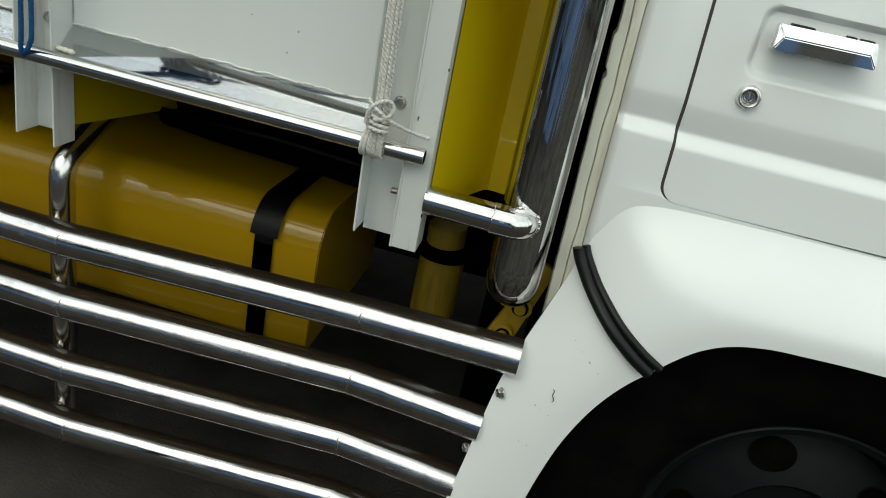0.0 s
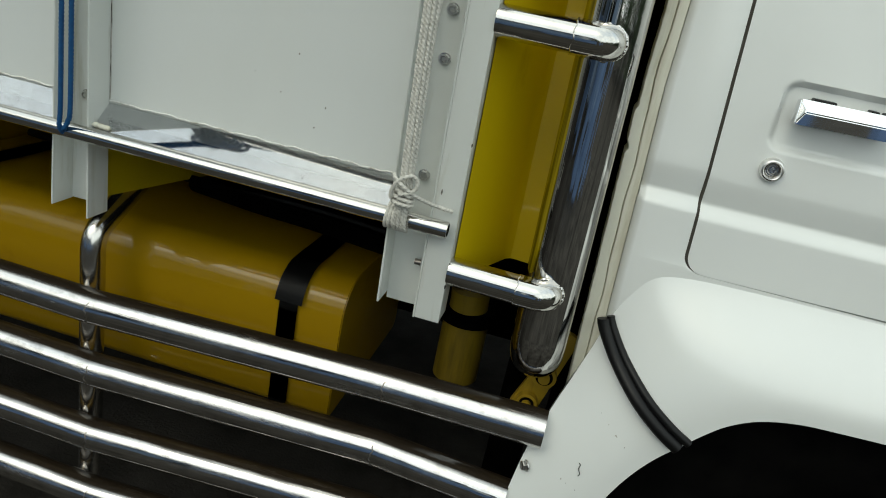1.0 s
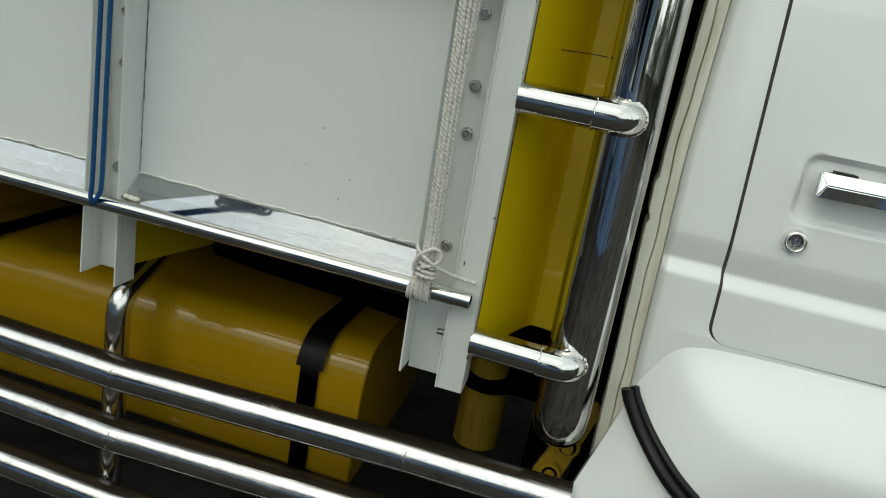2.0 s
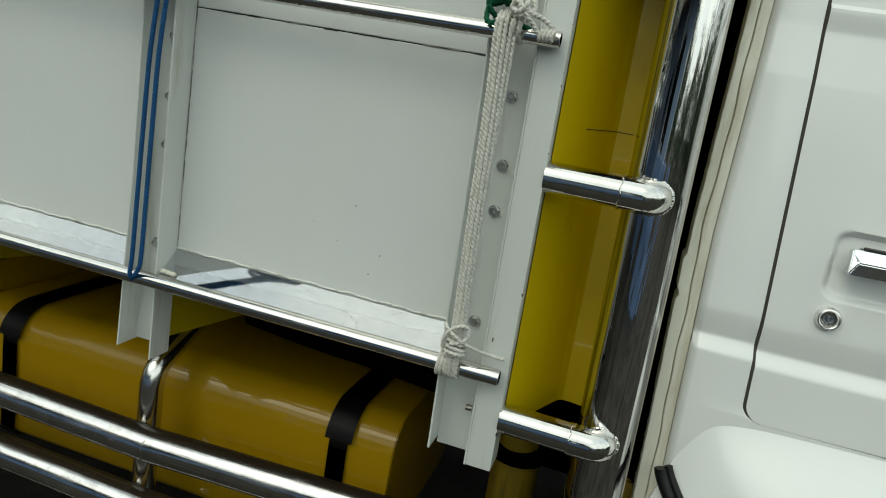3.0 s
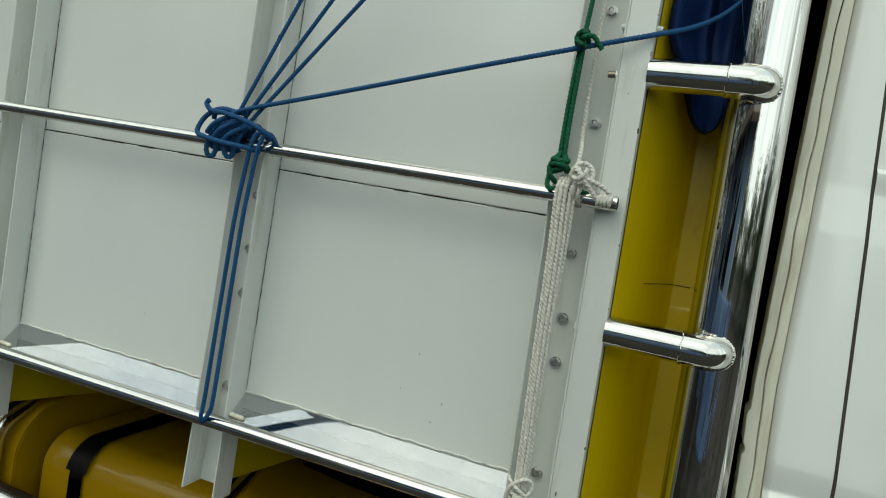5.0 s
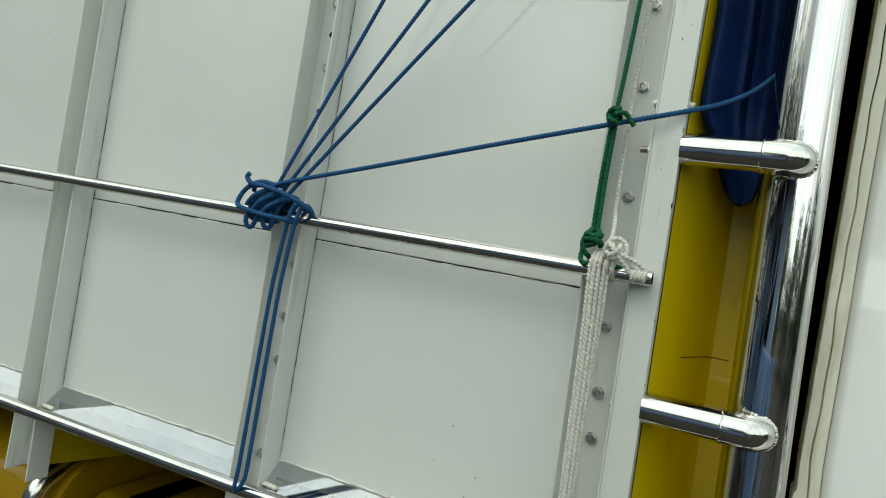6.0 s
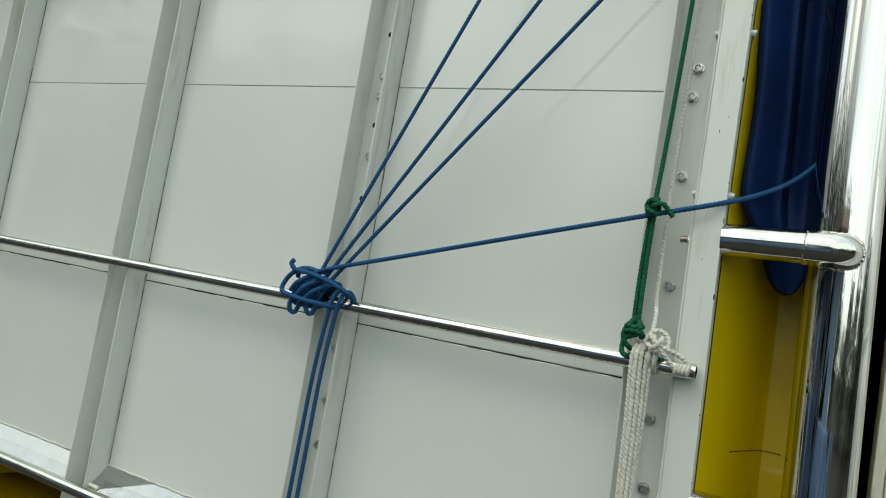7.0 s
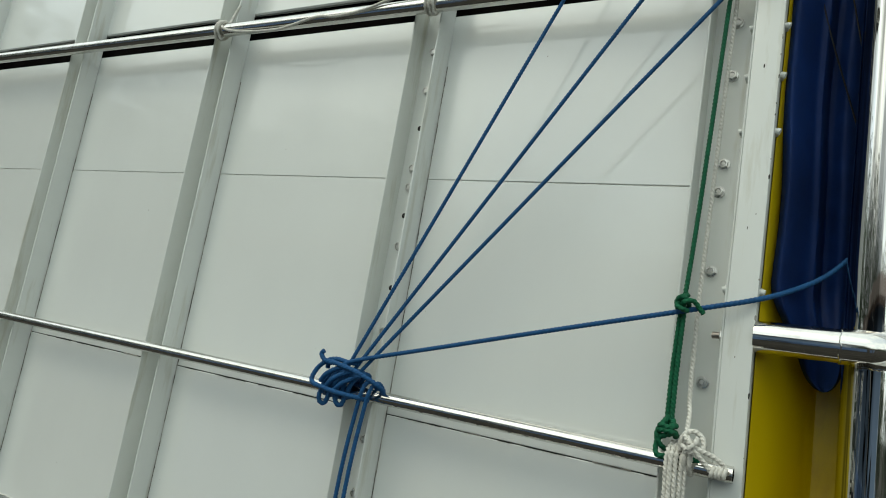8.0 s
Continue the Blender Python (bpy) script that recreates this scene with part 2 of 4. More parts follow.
def sweep(bm, path, r, seg=14, lobes=0, depth=0.0, twist=0.0, caps=True, hollow=0.0, flat=1.0):
    """A tube along a path; lobes, depth and twist give laid rope; hollow: wall thickness of an open end."""
    path = [Vector(q) for q in path]
    t0 = (path[1] - path[0]).normalized()
    side = t0.orthogonal().normalized()
    rings, run = [], 0.0
    for i, q in enumerate(path):
        t = (path[min(i + 1, len(path) - 1)] - path[max(i - 1, 0)]).normalized()
        side = (side - t * side.dot(t)).normalized()
        up = t.cross(side)
        if i:
            run += (q - path[i - 1]).length
        ring = []
        for k in range(seg):
            a = 2 * math.pi * k / seg
            rr = r * (1 + depth * math.cos(lobes * a + twist * run)) if lobes else r
            ring.append(bm.verts.new(q + side * rr * math.cos(a) + up * rr * flat * math.sin(a)))
        rings.append(ring)
    for a, b in zip(rings, rings[1:]):
        for k in range(seg):
            bm.faces.new((a[k], a[(k + 1) % seg], b[(k + 1) % seg], b[k]))
    if hollow > 0:
        for ring, q, s in ((rings[0], path[0], path[1]), (rings[-1], path[-1], path[-2])):
            inn = [bm.verts.new(q + (v.co - q) * (1 - hollow / r)) for v in ring]
            deep = [bm.verts.new(v.co + (s - q).normalized() * 0.04) for v in inn]
            for k in range(seg):
                j = (k + 1) % seg
                bm.faces.new((ring[k], ring[j], inn[j], inn[k]))
                bm.faces.new((inn[k], inn[j], deep[j], deep[k]))
            bm.faces.new(deep)
    elif caps:
        bm.faces.new(rings[0])
        bm.faces.new(rings[-1])
    return bm


def rope(bm, pts, r=0.0042, step=0.0008, lay=1150.0, depth=0.19):
    return sweep(bm, smooth_path(pts, step), r * 0.88, 12, 3, depth, lay)


def lay_ropes(bm, lines, r, depth):
    for pts in lines:
        rope(bm, pts, r, depth=depth)


def prism(bm, outline, z0, z1):
    """An upright prism over a closed outline of (x, y)."""
    lo = [bm.verts.new((x, y, z0)) for x, y in outline]
    hi = [bm.verts.new((x, y, z1)) for x, y in outline]
    n = len(outline)
    for k in range(n):
        bm.faces.new((lo[k], lo[(k + 1) % n], hi[(k + 1) % n], hi[k]))
    bm.faces.new(lo)
    bm.faces.new(hi)
    return bm


def along_x(bm, outline, x0, x1):
    """A bar along x over a closed outline of (y, z)."""
    lo = [bm.verts.new((x0, y, z)) for y, z in outline]
    hi = [bm.verts.new((x1, y, z)) for y, z in outline]
    n = len(outline)
    for k in range(n):
        bm.faces.new((lo[k], lo[(k + 1) % n], hi[(k + 1) % n], hi[k]))
    bm.faces.new(lo)
    bm.faces.new(hi)
    return bm


def grid(bm, rows):
    """A sheet through rows of points."""
    vs = [[bm.verts.new(p) for p in row] for row in rows]
    for a, b in zip(vs, vs[1:]):
        for k in range(len(a) - 1):
            bm.faces.new((a[k], a[k + 1], b[k + 1], b[k]))
    return vs


def ease(a, b, t):
    t = min(1.0, max(0.0, (t - a) / (b - a)))
    return t * t * (3 - 2 * t)


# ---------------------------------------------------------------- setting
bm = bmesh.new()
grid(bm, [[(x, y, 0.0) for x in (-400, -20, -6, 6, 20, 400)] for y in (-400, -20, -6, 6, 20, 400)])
tagged(part("ground", bm, ASPHALT, None), "worn asphalt yard, colour darkened for the shade under the truck", "ground", kind="structure")

# House out of view, added to streak the reflections.
house = thing("house", "unseen pale blue house with dark doorways, added to shape reflections", "house", (0, -6.5, 0))
bm = bmesh.new()
for x0, x1 in ((-13, -9.6), (-8.2, -5.1), (-4.4, -3.5), (-1.9, 0.4)):
    box(bm, x0, x1, -6.7, -6.5, 0, 2.1)
box(bm, -13, 0.4, -6.7, -6.5, 2.1, 2.6)
part("wall", bm, principled("pale_blue_plaster", (0.20, 0.27, 0.38), 0.85), house)
BLUE_WALL = principled("blue_wall_paint", (0.12, 0.20, 0.36), 0.7)
vary_colour(BLUE_WALL, add_noise(BLUE_WALL, 2.5), (0.07, 0.12, 0.24), (0.15, 0.24, 0.42))
# Added low walls, unseen; they put blue into the pipe and handle reflections.
bm = bmesh.new()
for x0, x1 in ((-5.2, -2.6), (-1.7, -0.45), (-0.3, 0.75), (1.20, 1.42), (1.78, 1.90)):
    box(bm, x0, x1, -3.62, -3.50, 0.0, 1.02, 0.01)
part("reflected_blue_wall", bm, BLUE_WALL, house, "unseen low blue wall, added to tint reflections")
# Dark wall stands for the shade inside the doorways.
bm = bmesh.new()
box(bm, -13, 0.4, -10.5, -10.3, 0, 2.6)
part("back_wall", bm, GAP, house)
bm = bmesh.new()
along_x(bm, [(-5.6, 2.42), (-5.6, 2.50), (-8.5, 3.25), (-11.2, 2.55), (-11.2, 2.47), (-8.5, 3.17)], -13.4, 0.8)
part("roof", bm, principled("dark_roof_tiles", (0.07, 0.045, 0.035), 0.85), house)
for x in (-10.5, -6.9, -2.7, 0.2):
    bm = bmesh.new()
    box(bm, x - 0.07, x + 0.07, -5.85, -5.71, 0, 2.44, 0.01)
    part("pillar", bm, principled("white_plaster", (0.7, 0.7, 0.68), 0.8), house)

# Trees out of view, heights set to shape the reflections in the sheets.
rt = random.Random(11)
verts, faces = [], []
for c in range(64):
    ang = radians(rt.uniform(150, 390))
    far = rt.uniform(12, 17)
    cx, cy, top = far * math.cos(ang), -4 + far * math.sin(ang) * 0.9, rt.uniform(2.0, 3.9)
    if cx < -5:
        top *= 1.95
    elif cx < 1.5:
        top *= 1.55 + 0.08 * cx
    if cy > -3 and abs(cx) < 7:
        continue
    for _ in range(900):
        p = Vector((cx + rt.gauss(0, 1.1), cy + rt.gauss(0, 1.0), max(0.3, top * rt.betavariate(2.2, 1.4))))
        a, b = Vector((rt.gauss(0, 1), rt.gauss(0, 1), rt.gauss(0, 1))).normalized() * 0.11, Vector((rt.gauss(0, 1), rt.gauss(0, 1), rt.gauss(0, 1))).normalized() * 0.11
        k = len(verts)
        verts += [p - a, p + b, p + a, p - b]
        faces.append((k, k + 1, k + 2, k + 3))
me = bpy.data.meshes.new("far_trees")
me.from_pydata([tuple(v) for v in verts], [], faces)
me.materials.append(HEDGE)
tagged(new("far_trees", me), "dark green trees round the yard, added out of view for reflections", "trees", kind="stuff")

# ---------------------------------------------------------------- cargo body
POSTS = (-0.4820, -0.9710, -1.4670, -1.960, -2.450)
F_X = -0.004
TOP = 1.992
cargo = thing("cargo_body", "white sheet steel truck body with bolted posts and polished rails", "truck body", (0, 0, 0.93))



def seam_z(x):
    """Joint height between lower and middle sheets, sloped to fit the camera's view."""
    return 1.3160 - 0.0065 * x


edges = [0.018] + list(POSTS) + [-2.9]
for i, (xr, xl) in enumerate(zip(edges, edges[1:])):
    for low, high in ((lambda x: 0.945, lambda x: seam_z(x) - 0.0007), (lambda x: seam_z(x) + 0.0007, lambda x: 1.6972 - 0.007 * x), (lambda x: 1.6984 - 0.007 * x, lambda x: TOP)):
        bm = bmesh.new()
        box(bm, xl + 0.001, xr - 0.001, 0.0, 0.005, 0.0, 1.0)
        for v in bm.verts:
            v.co.z = low(v.co.x) if v.co.z < 0.5 else high(v.co.x)
        bmesh.ops.bevel(bm, geom=list(bm.edges), offset=0.0010, segments=1, affect="EDGES")
        part("panel", bm, SHEET, cargo)
    bm = bmesh.new()
    sweep(bm, [(x, 0.0026, 1.6980 - 0.007 * x) for x in (xl + 0.001, (xl + xr) / 2, xr - 0.001)], 0.0010, 6)
    part("joint_filler", bm, CAULK, cargo)
# Black sheet stands for the shade seen through joints and the top gap.
bm = bmesh.new()
box(bm, -2.9, 0.018, 0.007, 0.03, 0.94, 2.10)
part("dark_backing", bm, BLACK, cargo)
bm = bmesh.new()
box(bm, -2.9, 0.056, 0.032, 1.9, 0.902, 0.938)
part("floor_deck", bm, BLACK, cargo)
bm = bmesh.new()
box(bm, -2.9, 0.06, 1.87, 1.9, 0.94, 2.6)
part("far_wall", bm, SHEET, cargo)

# small dirt specks on the sheets
rs = random.Random(21)
for k in range(20):
    x, z = rs.uniform(-1.35, -0.05), rs.choice((rs.uniform(0.985, 1.10), rs.uniform(1.0, 1.98)))
    bm = bmesh.new()
    bmesh.ops.create_icosphere(bm, subdivisions=1, radius=rs.uniform(0.0006, 0.0013), matrix=Matrix.Translation((x, 0.0, z)) @ Matrix.Diagonal((1, 0.35, rs.uniform(0.8, 1.6), 1)))
    part("dirt_speck", bm, GRIME, cargo)

# dried dirt in the lower joint, broken along its length
rb = random.Random(44)
for xr, xl in zip(edges, edges[1:4]):
    x = xr - 0.035
    while x > xl + 0.05:
        run = rb.uniform(0.012, 0.075)
        bm = bmesh.new()
        sweep(bm, [(x - run * k / 9, -0.0002 + 0.0003 * rb.random(), seam_z(x - run * k / 9) + 0.0005 * rb.uniform(-1, 1)) for k in range(10)], rb.uniform(0.0006, 0.0011), 5)
        part("joint_dirt", bm, GRIME if rb.random() < 0.4 else GAP, cargo)
        x -= run + rb.uniform(0.01, 0.07)

# polished kick strips between the posts
for i, (xr, xl) in enumerate(zip([F_X - 0.014] + [p - 0.0265 for p in POSTS], [p + 0.0268 for p in POSTS] + [-2.9])):
    bm = bmesh.new()
    rnd = random.Random(i)
    CURVE = [(0.0010 + 0.0487 * k / 8, 0.0440 * k / 8) for k in range(9)]
    rows = []
    for dy, dz in CURVE:
        row = []
        for k in range(13):
            x = xl + (xr - xl) * k / 12
            drop = (0.9680 - 0.005 * x - 0.927) / 0.044
            row.append((x, -dy, 0.927 + (0.044 - dz) * drop))
        rows.append(row)
    grid(bm, rows)
    bmesh.ops.solidify(bm, geom=list(bm.faces), thickness=-0.0012)
    strip = part("kick_strip", bm, MIRROR, cargo, "mirror polished stainless kick strip", True)
    bm = bmesh.new()
    ph = rnd.uniform(0, 6)
    path = []
    for k in range(121):
        x = xl + (xr - xl) * k / 120
        wob = 0.0007 * math.sin(95 * x + ph) + 0.0006 * math.sin(231 * x + 2 * ph) + 0.0003 * rnd.uniform(-1, 1)
        path.append((x, -0.0014, 0.9707 - 0.005 * x + wob))
    sweep(bm, path, 0.0012, 6)
    part("sealant_bead", bm, CAULK, strip, "", True)
    bm = bmesh.new()
    for k in range(3):
        bmesh.ops.create_icosphere(bm, subdivisions=2, radius=0.0040, matrix=Matrix.Translation((xl + 0.005 + 0.008 * k, -0.0345, 0.9445 - 0.0005 * k)) @ Matrix.Diagonal((1.5, 1, 1, 1)))
    part("weld_nub", bm, SEALER, strip, "rust-stained weld at the strip end", True)

# rusty dirt caught in the corners where strip and posts meet
rd = random.Random(14)
for px in (F_X - 0.014, POSTS[0] + 0.027, POSTS[1] + 0.027):
    for k in range(9):
        u = rd.uniform(0.0, 0.62)
        x = px + rd.uniform(0.004, 0.020 + 0.055 * rd.random()) if px < -0.1 else px - rd.uniform(0.01, 0.30)
        bm = bmesh.new()
        bmesh.ops.create_icosphere(bm, subdivisions=1, radius=rd.uniform(0.0005, 0.0012), matrix=Matrix.Translation((x, -0.0012 - 0.0487 * u, 0.9680 - 0.041 * u)) @ Matrix.Diagonal((rd.uniform(0.8, 2.2), 1, 0.7, 1)))
        part("rust_speck", bm, RUST, cargo)


def channel(x0, x1, zb, zt, ragged=0.006):
    """A U post, open to the outside: web on the sheet, two walls standing out."""
    bm = bmesh.new()
    w = 0.0028
    box(bm, x0 + w, x1 - w, -0.0035, -0.0006, zb + ragged, zt, 0.0)
    box(bm, x0, x0 + w, -0.044, -0.0006, zb + 0.004, zt, 0.0009, 1)
    box(bm, x1 - w, x1, -0.044, -0.0006, zb - 0.004, zt, 0.0009, 1)
    return bm


def corner_lean(z):
    """Plumb above; the corner tube's foot leans forward to fit the camera's view."""
    return 0.016 * max(0.0, 1.5 - z)


def flange_lean(z):
    return 0.028 * max(0.0, 1.35 - z)


def bend(bm, lean, *levels):
    for z in levels:
        bmesh.ops.bisect_plane(bm, geom=list(bm.verts) + list(bm.edges) + list(bm.faces), plane_co=(0, 0, z), plane_no=(0, 0, 1))
    for v in bm.verts:
        v.co.x += lean(v.co.z)
    return bm


def bolt_mesh():
    """A washer, a six-sided nut with a chamfered crown, and the thread end standing in it."""
    bm = bmesh.new()

    def ring(r, y, n, turn=0.0):
        return [bm.verts.new((r * math.cos(2 * math.pi * k / n + turn), -y, r * math.sin(2 * math.pi * k / n + turn))) for k in range(n)]

    def wall(a, b):
        for k in range(len(a)):
            bm.faces.new((a[k], a[(k + 1) % len(a)], b[(k + 1) % len(a)], b[k]))

    for steps, n in (
        (((0.0092, 0.0), (0.0092, 0.0013), (0.0088, 0.0017), (0.0050, 0.0018)), 18),
        (((0.0076, 0.0016), (0.0076, 0.0066), (0.0068, 0.0076), (0.0046, 0.0077), (0.0042, 0.0055), (0.0040, 0.0030)), 6),
        (((0.0036, 0.0030), (0.0036, 0.0062), (0.0030, 0.0068)), 12),
    ):
        rings = [ring(r, y, n) for r, y in steps]
        for a, b in zip(rings, rings[1:]):
            wall(a, b)
        if n == 12:
            bm.faces.new(rings[-1])
    bmesh.ops.recalc_face_normals(bm, faces=bm.faces)
    me = bpy.data.meshes.new("bolt")
    bm.to_mesh(me)
    bm.free()
    me.materials.append(DULL)
    return me


BOLT = bolt_mesh()


def bolt(parent, x, y, z, turn=0.0, face=0.0, scale=1.0):
    ob = new("bolt", BOLT)
    ob.parent = parent
    base = Vector((0, 0, 0))
    up = parent
    while up is not None:
        base += up.location
        up = up.parent
    scale *= 0.87
    ob.matrix_basis = Matrix.Translation(Vector((x, y, z)) - base) @ Matrix.Rotation(face, 4, "Z") @ Matrix.Rotation(turn, 4, "Y") @ Matrix.Diagonal((scale, scale, scale, 1))
    return ob


# A flat dark disc stands for the shade in the drilled hole.
def hole(parent, x, y, z, r=0.0045):
    bm = bmesh.new()
    bmesh.ops.create_circle(bm, cap_ends=True, segments=14, radius=r, matrix=Matrix.Translation((x, y, z)) @ Matrix.Rotation(radians(90), 4, "X"))
    return part("bolt_hole_disc", bm, GAP, parent, "dark disc for an empty drilled bolt hole")


bm = channel(-0.0300, 0.0288, 0.801, 2.30, -0.005)
for z in (1.35, 1.5):
    bmesh.ops.bisect_plane(bm, geom=list(bm.verts) + list(bm.edges) + list(bm.faces), plane_co=(0, 0, z), plane_no=(0, 0, 1))
for v in bm.verts:
    v.co.x += corner_lean(v.co.z) if v.co.x > 0 else flange_lean(v.co.z)
front_post = part("front_post", bm, POST, cargo, "", False)
for k, (x, z) in enumerate(((0.0097, 0.980), (0.0081, 1.129), (0.0074, 1.1875), (0.0026, 1.2727), (0.0045, 1.442), (0.0003, 1.584), (-0.0009, 1.690), (0.0019, 1.728), (0.0007, 1.8527), (0.0008, 1.930))):
    bolt(front_post, x, -0.0035, z, 0.7 * k)
for i, px in enumerate(POSTS):
    bm = channel(px - 0.0265, px + 0.0265, 0.810, 2.30)
    bmesh.ops.bisect_plane(bm, geom=list(bm.verts) + list(bm.edges) + list(bm.faces), plane_co=(0, 0, 1.08), plane_no=(0, 0, 1))
    for v in bm.verts:
        if v.co.x < px:
            v.co.x -= 0.028 * max(0.0, 1.08 - v.co.z)
    pst = part("post", bm, POST, cargo)
    for side, z0, z1 in ((0.0272, 0.975, 1.9), (-0.0273, 0.99, 1.9)):
        bm = bmesh.new()
        rl = random.Random(i * 7 + (side > 0))
        sweep(bm, [(px + side + 0.0004 * rl.uniform(-1, 1), -0.0004, z0 + (z1 - z0) * k / 60) for k in range(61)], 0.0008, 5)
        part("grime_line", bm, GRIME, pst)
    if i == 0:
        for k, z in enumerate((0.974, 1.1226, 1.192, 1.275, 1.4446, 1.5855, 1.6856, 1.7187, 1.856, 1.9263)):
            bolt(pst, px - 0.003 - 0.004 * (k == 0), -0.0035, z, 0.9 * k)
        for z in (1.516, 1.637, 1.789):
            hole(pst, px - 0.004, -0.0041, z)
    else:
        for z in (1.02, 1.19, 1.30, 1.62, 1.80):
            hole(pst, px - 0.012, -0.0041, z, 0.002)

bm = bmesh.new()
box(bm, 0.0290, 0.0625, -0.0446, -0.001, 0.7985, 2.30, 0.0014, 2)
bend(bm, corner_lean, 1.5)
corner = part("corner_post", bm, POST, cargo, "square corner tube with chipped white paint", True)
for z, head in ((0.868, 0), (1.184, 0), (1.501, 0), (1.558, 1), (1.763, 1), (1.838, 1), (1.906, 1)):
    bolt(corner, 0.0290 + corner_lean(z), -0.024, z, 0.3, radians(-90), 1.05)
    if z in (0.868, 1.501):
        bm = bmesh.new()
        sweep(bm, [(0.0290 + corner_lean(z), -0.024, z), (0.0200 + corner_lean(z), -0.024, z), (0.0130 + corner_lean(z), -0.024, z - 0.0003)], 0.0042, 12, 9, 0.06, 900.0)
        part("stud", bm, WELD, corner, "rusty threaded stud", True)
    if head:
        for x0, x1 in ((0.0300, 0.0205), (0.0610, 0.0685)):
            bm = bmesh.new()
            sweep(bm, [(x0 + corner_lean(z), -0.030, z), (0.3 * x0 + 0.7 * x1 + corner_lean(z), -0.030, z), (x1 + corner_lean(z), -0.030, z - 0.0008)], 0.0042, 10)
            part("stud", bm, POST, corner, "stud end painted over white", True)
        bolt(corner, 0.0600 + corner_lean(z), -0.026, z, 0.3, radians(90), 0.9)
rc = random.Random(5)
for k in range(32):
    z = 0.80 + 1.35 * rc.random() ** 1.6
    edge = rc.random() < 0.75
    bm = bmesh.new()
    r = rc.uniform(0.0009, 0.0022)
    bmesh.ops.create_icosphere(bm, subdivisions=1, radius=r, matrix=Matrix.Translation(((0.0621 if edge else rc.uniform(0.032, 0.057)) + corner_lean(z), -0.0440 if edge else -0.0446, z)) @ Matrix.Diagonal((0.7, 0.45, rc.uniform(0.8, 2.6), 1)))
    part("paint_chip", bm, GRIME if k % 3 else GAP, corner)


def rail(pts, r, label=""):
    bm = bmesh.new()
    sweep(bm, [Vector(p) for p in pts], r, 18, hollow=0.0018)
    return part("rail", bm, CHROME, cargo, label, True)


rail([(-2.9, -0.058, 0.944), (0.0635, -0.058, 0.9335)], 0.0108, "lower polished stainless lashing rail")
middle_rail = rail([(-2.9, -0.056, 1.360), (0.0565, -0.056, 1.3425)], 0.0096, "middle polished stainless lashing rail")
rn = random.Random(12)
for k in range(16):
    x = -0.40 + 0.36 * k / 15 + rn.uniform(-0.012, 0.012)
    bm = bmesh.new()
    bmesh.ops.create_icosphere(bm, subdivisions=1, radius=rn.uniform(0.0010, 0.0018), matrix=Matrix.Translation((x, -0.0625, 1.3428 - 0.0059 * x - 0.0066)) @ Matrix.Diagonal((rn.uniform(1.2, 3.0), 0.8, 0.7, 1)))
    part("grime_nub", bm, GRIME if k % 2 else GAP, middle_rail, "", True)
rail([(-2.9, -0.062, 1.993), (0.06, -0.062, 1.977)], 0.0125, "upper polished stainless lashing rail")
bm = bmesh.new()
box(bm, -2.9, 0.018, -0.002, 0.03, 2.048, 2.60, 0.003, 1)
part("upper_panel", bm, SHEET, cargo)

# floor bearers, tapering outwards under the deck
for px in POSTS[:4]:
    bm = bmesh.new()
    o = [(0.0, 0.900), (1.85, 0.900), (1.85, 0.715), (0.9, 0.715), (0.22, 0.800), (0.0, 0.825)]
    along_x(bm, o, px - 0.030, px + 0.0145)
    part("floor_bearer", bm, BEARER_YELLOW, cargo, "yellow tapered floor bearer", False)

# yellow front corner of the body
def shallow(x, y):
    """Draws the channel's section in along the view rays, to about 13 cm deep."""
    if y < 0.022:
        return x, y
    d = 0.022 + (y - 0.022) * 0.5
    return 0.18 + (x - 0.18) * (d + 0.89) / (y + 0.89), d


bm = bmesh.new()
o = [(0.0640, -0.022), (0.1080, 0.195), (0.1140, 0.222), (0.1200, 0.233), (0.1300, 0.234), (0.1545, 0.226), (0.1620, 0.090), (0.1645, 0.022), (0.1715, 0.020), (0.1745, 0.026), (0.171, 0.10), (0.163, 0.240), (0.117, 0.248), (0.060, 0.0)]
prism(bm, [shallow(x, y) for x, y in o], 0.850, 2.4)
bmesh.ops.bisect_plane(bm, geom=list(bm.verts) + list(bm.edges) + list(bm.faces), plane_co=(0, 0, 1.5), plane_no=(0, 0, 1))
for v in bm.verts:
    v.co.x += corner_lean(v.co.z)
part("front_corner_channel", bm, YELLOW, cargo, "yellow painted front corner channel", True)
bm = bmesh.new()
wall_a, wall_b = Vector((0.0640, -0.022)), Vector(shallow(0.108, 0.195))
seam = [wall_a.lerp(wall_b, u) for u in (0.55, 0.8, 1.0)] + [Vector(shallow(x, y)) for x, y in ((0.114, 0.222), (0.120, 0.233), (0.130, 0.234), (0.145, 0.2290))]
sweep(bm, [(p.x + corner_lean(1.247), p.y - 0.0003, 1.2475 + 0.018 * p.y) for p in seam], 0.0006, 6)
part("panel_seam", bm, GAP, cargo)
bm = bmesh.new()
box(bm, 0.03, 0.058, 0.03, 1.87, 0.86, 2.4)
part("front_wall", bm, YELLOW, cargo)

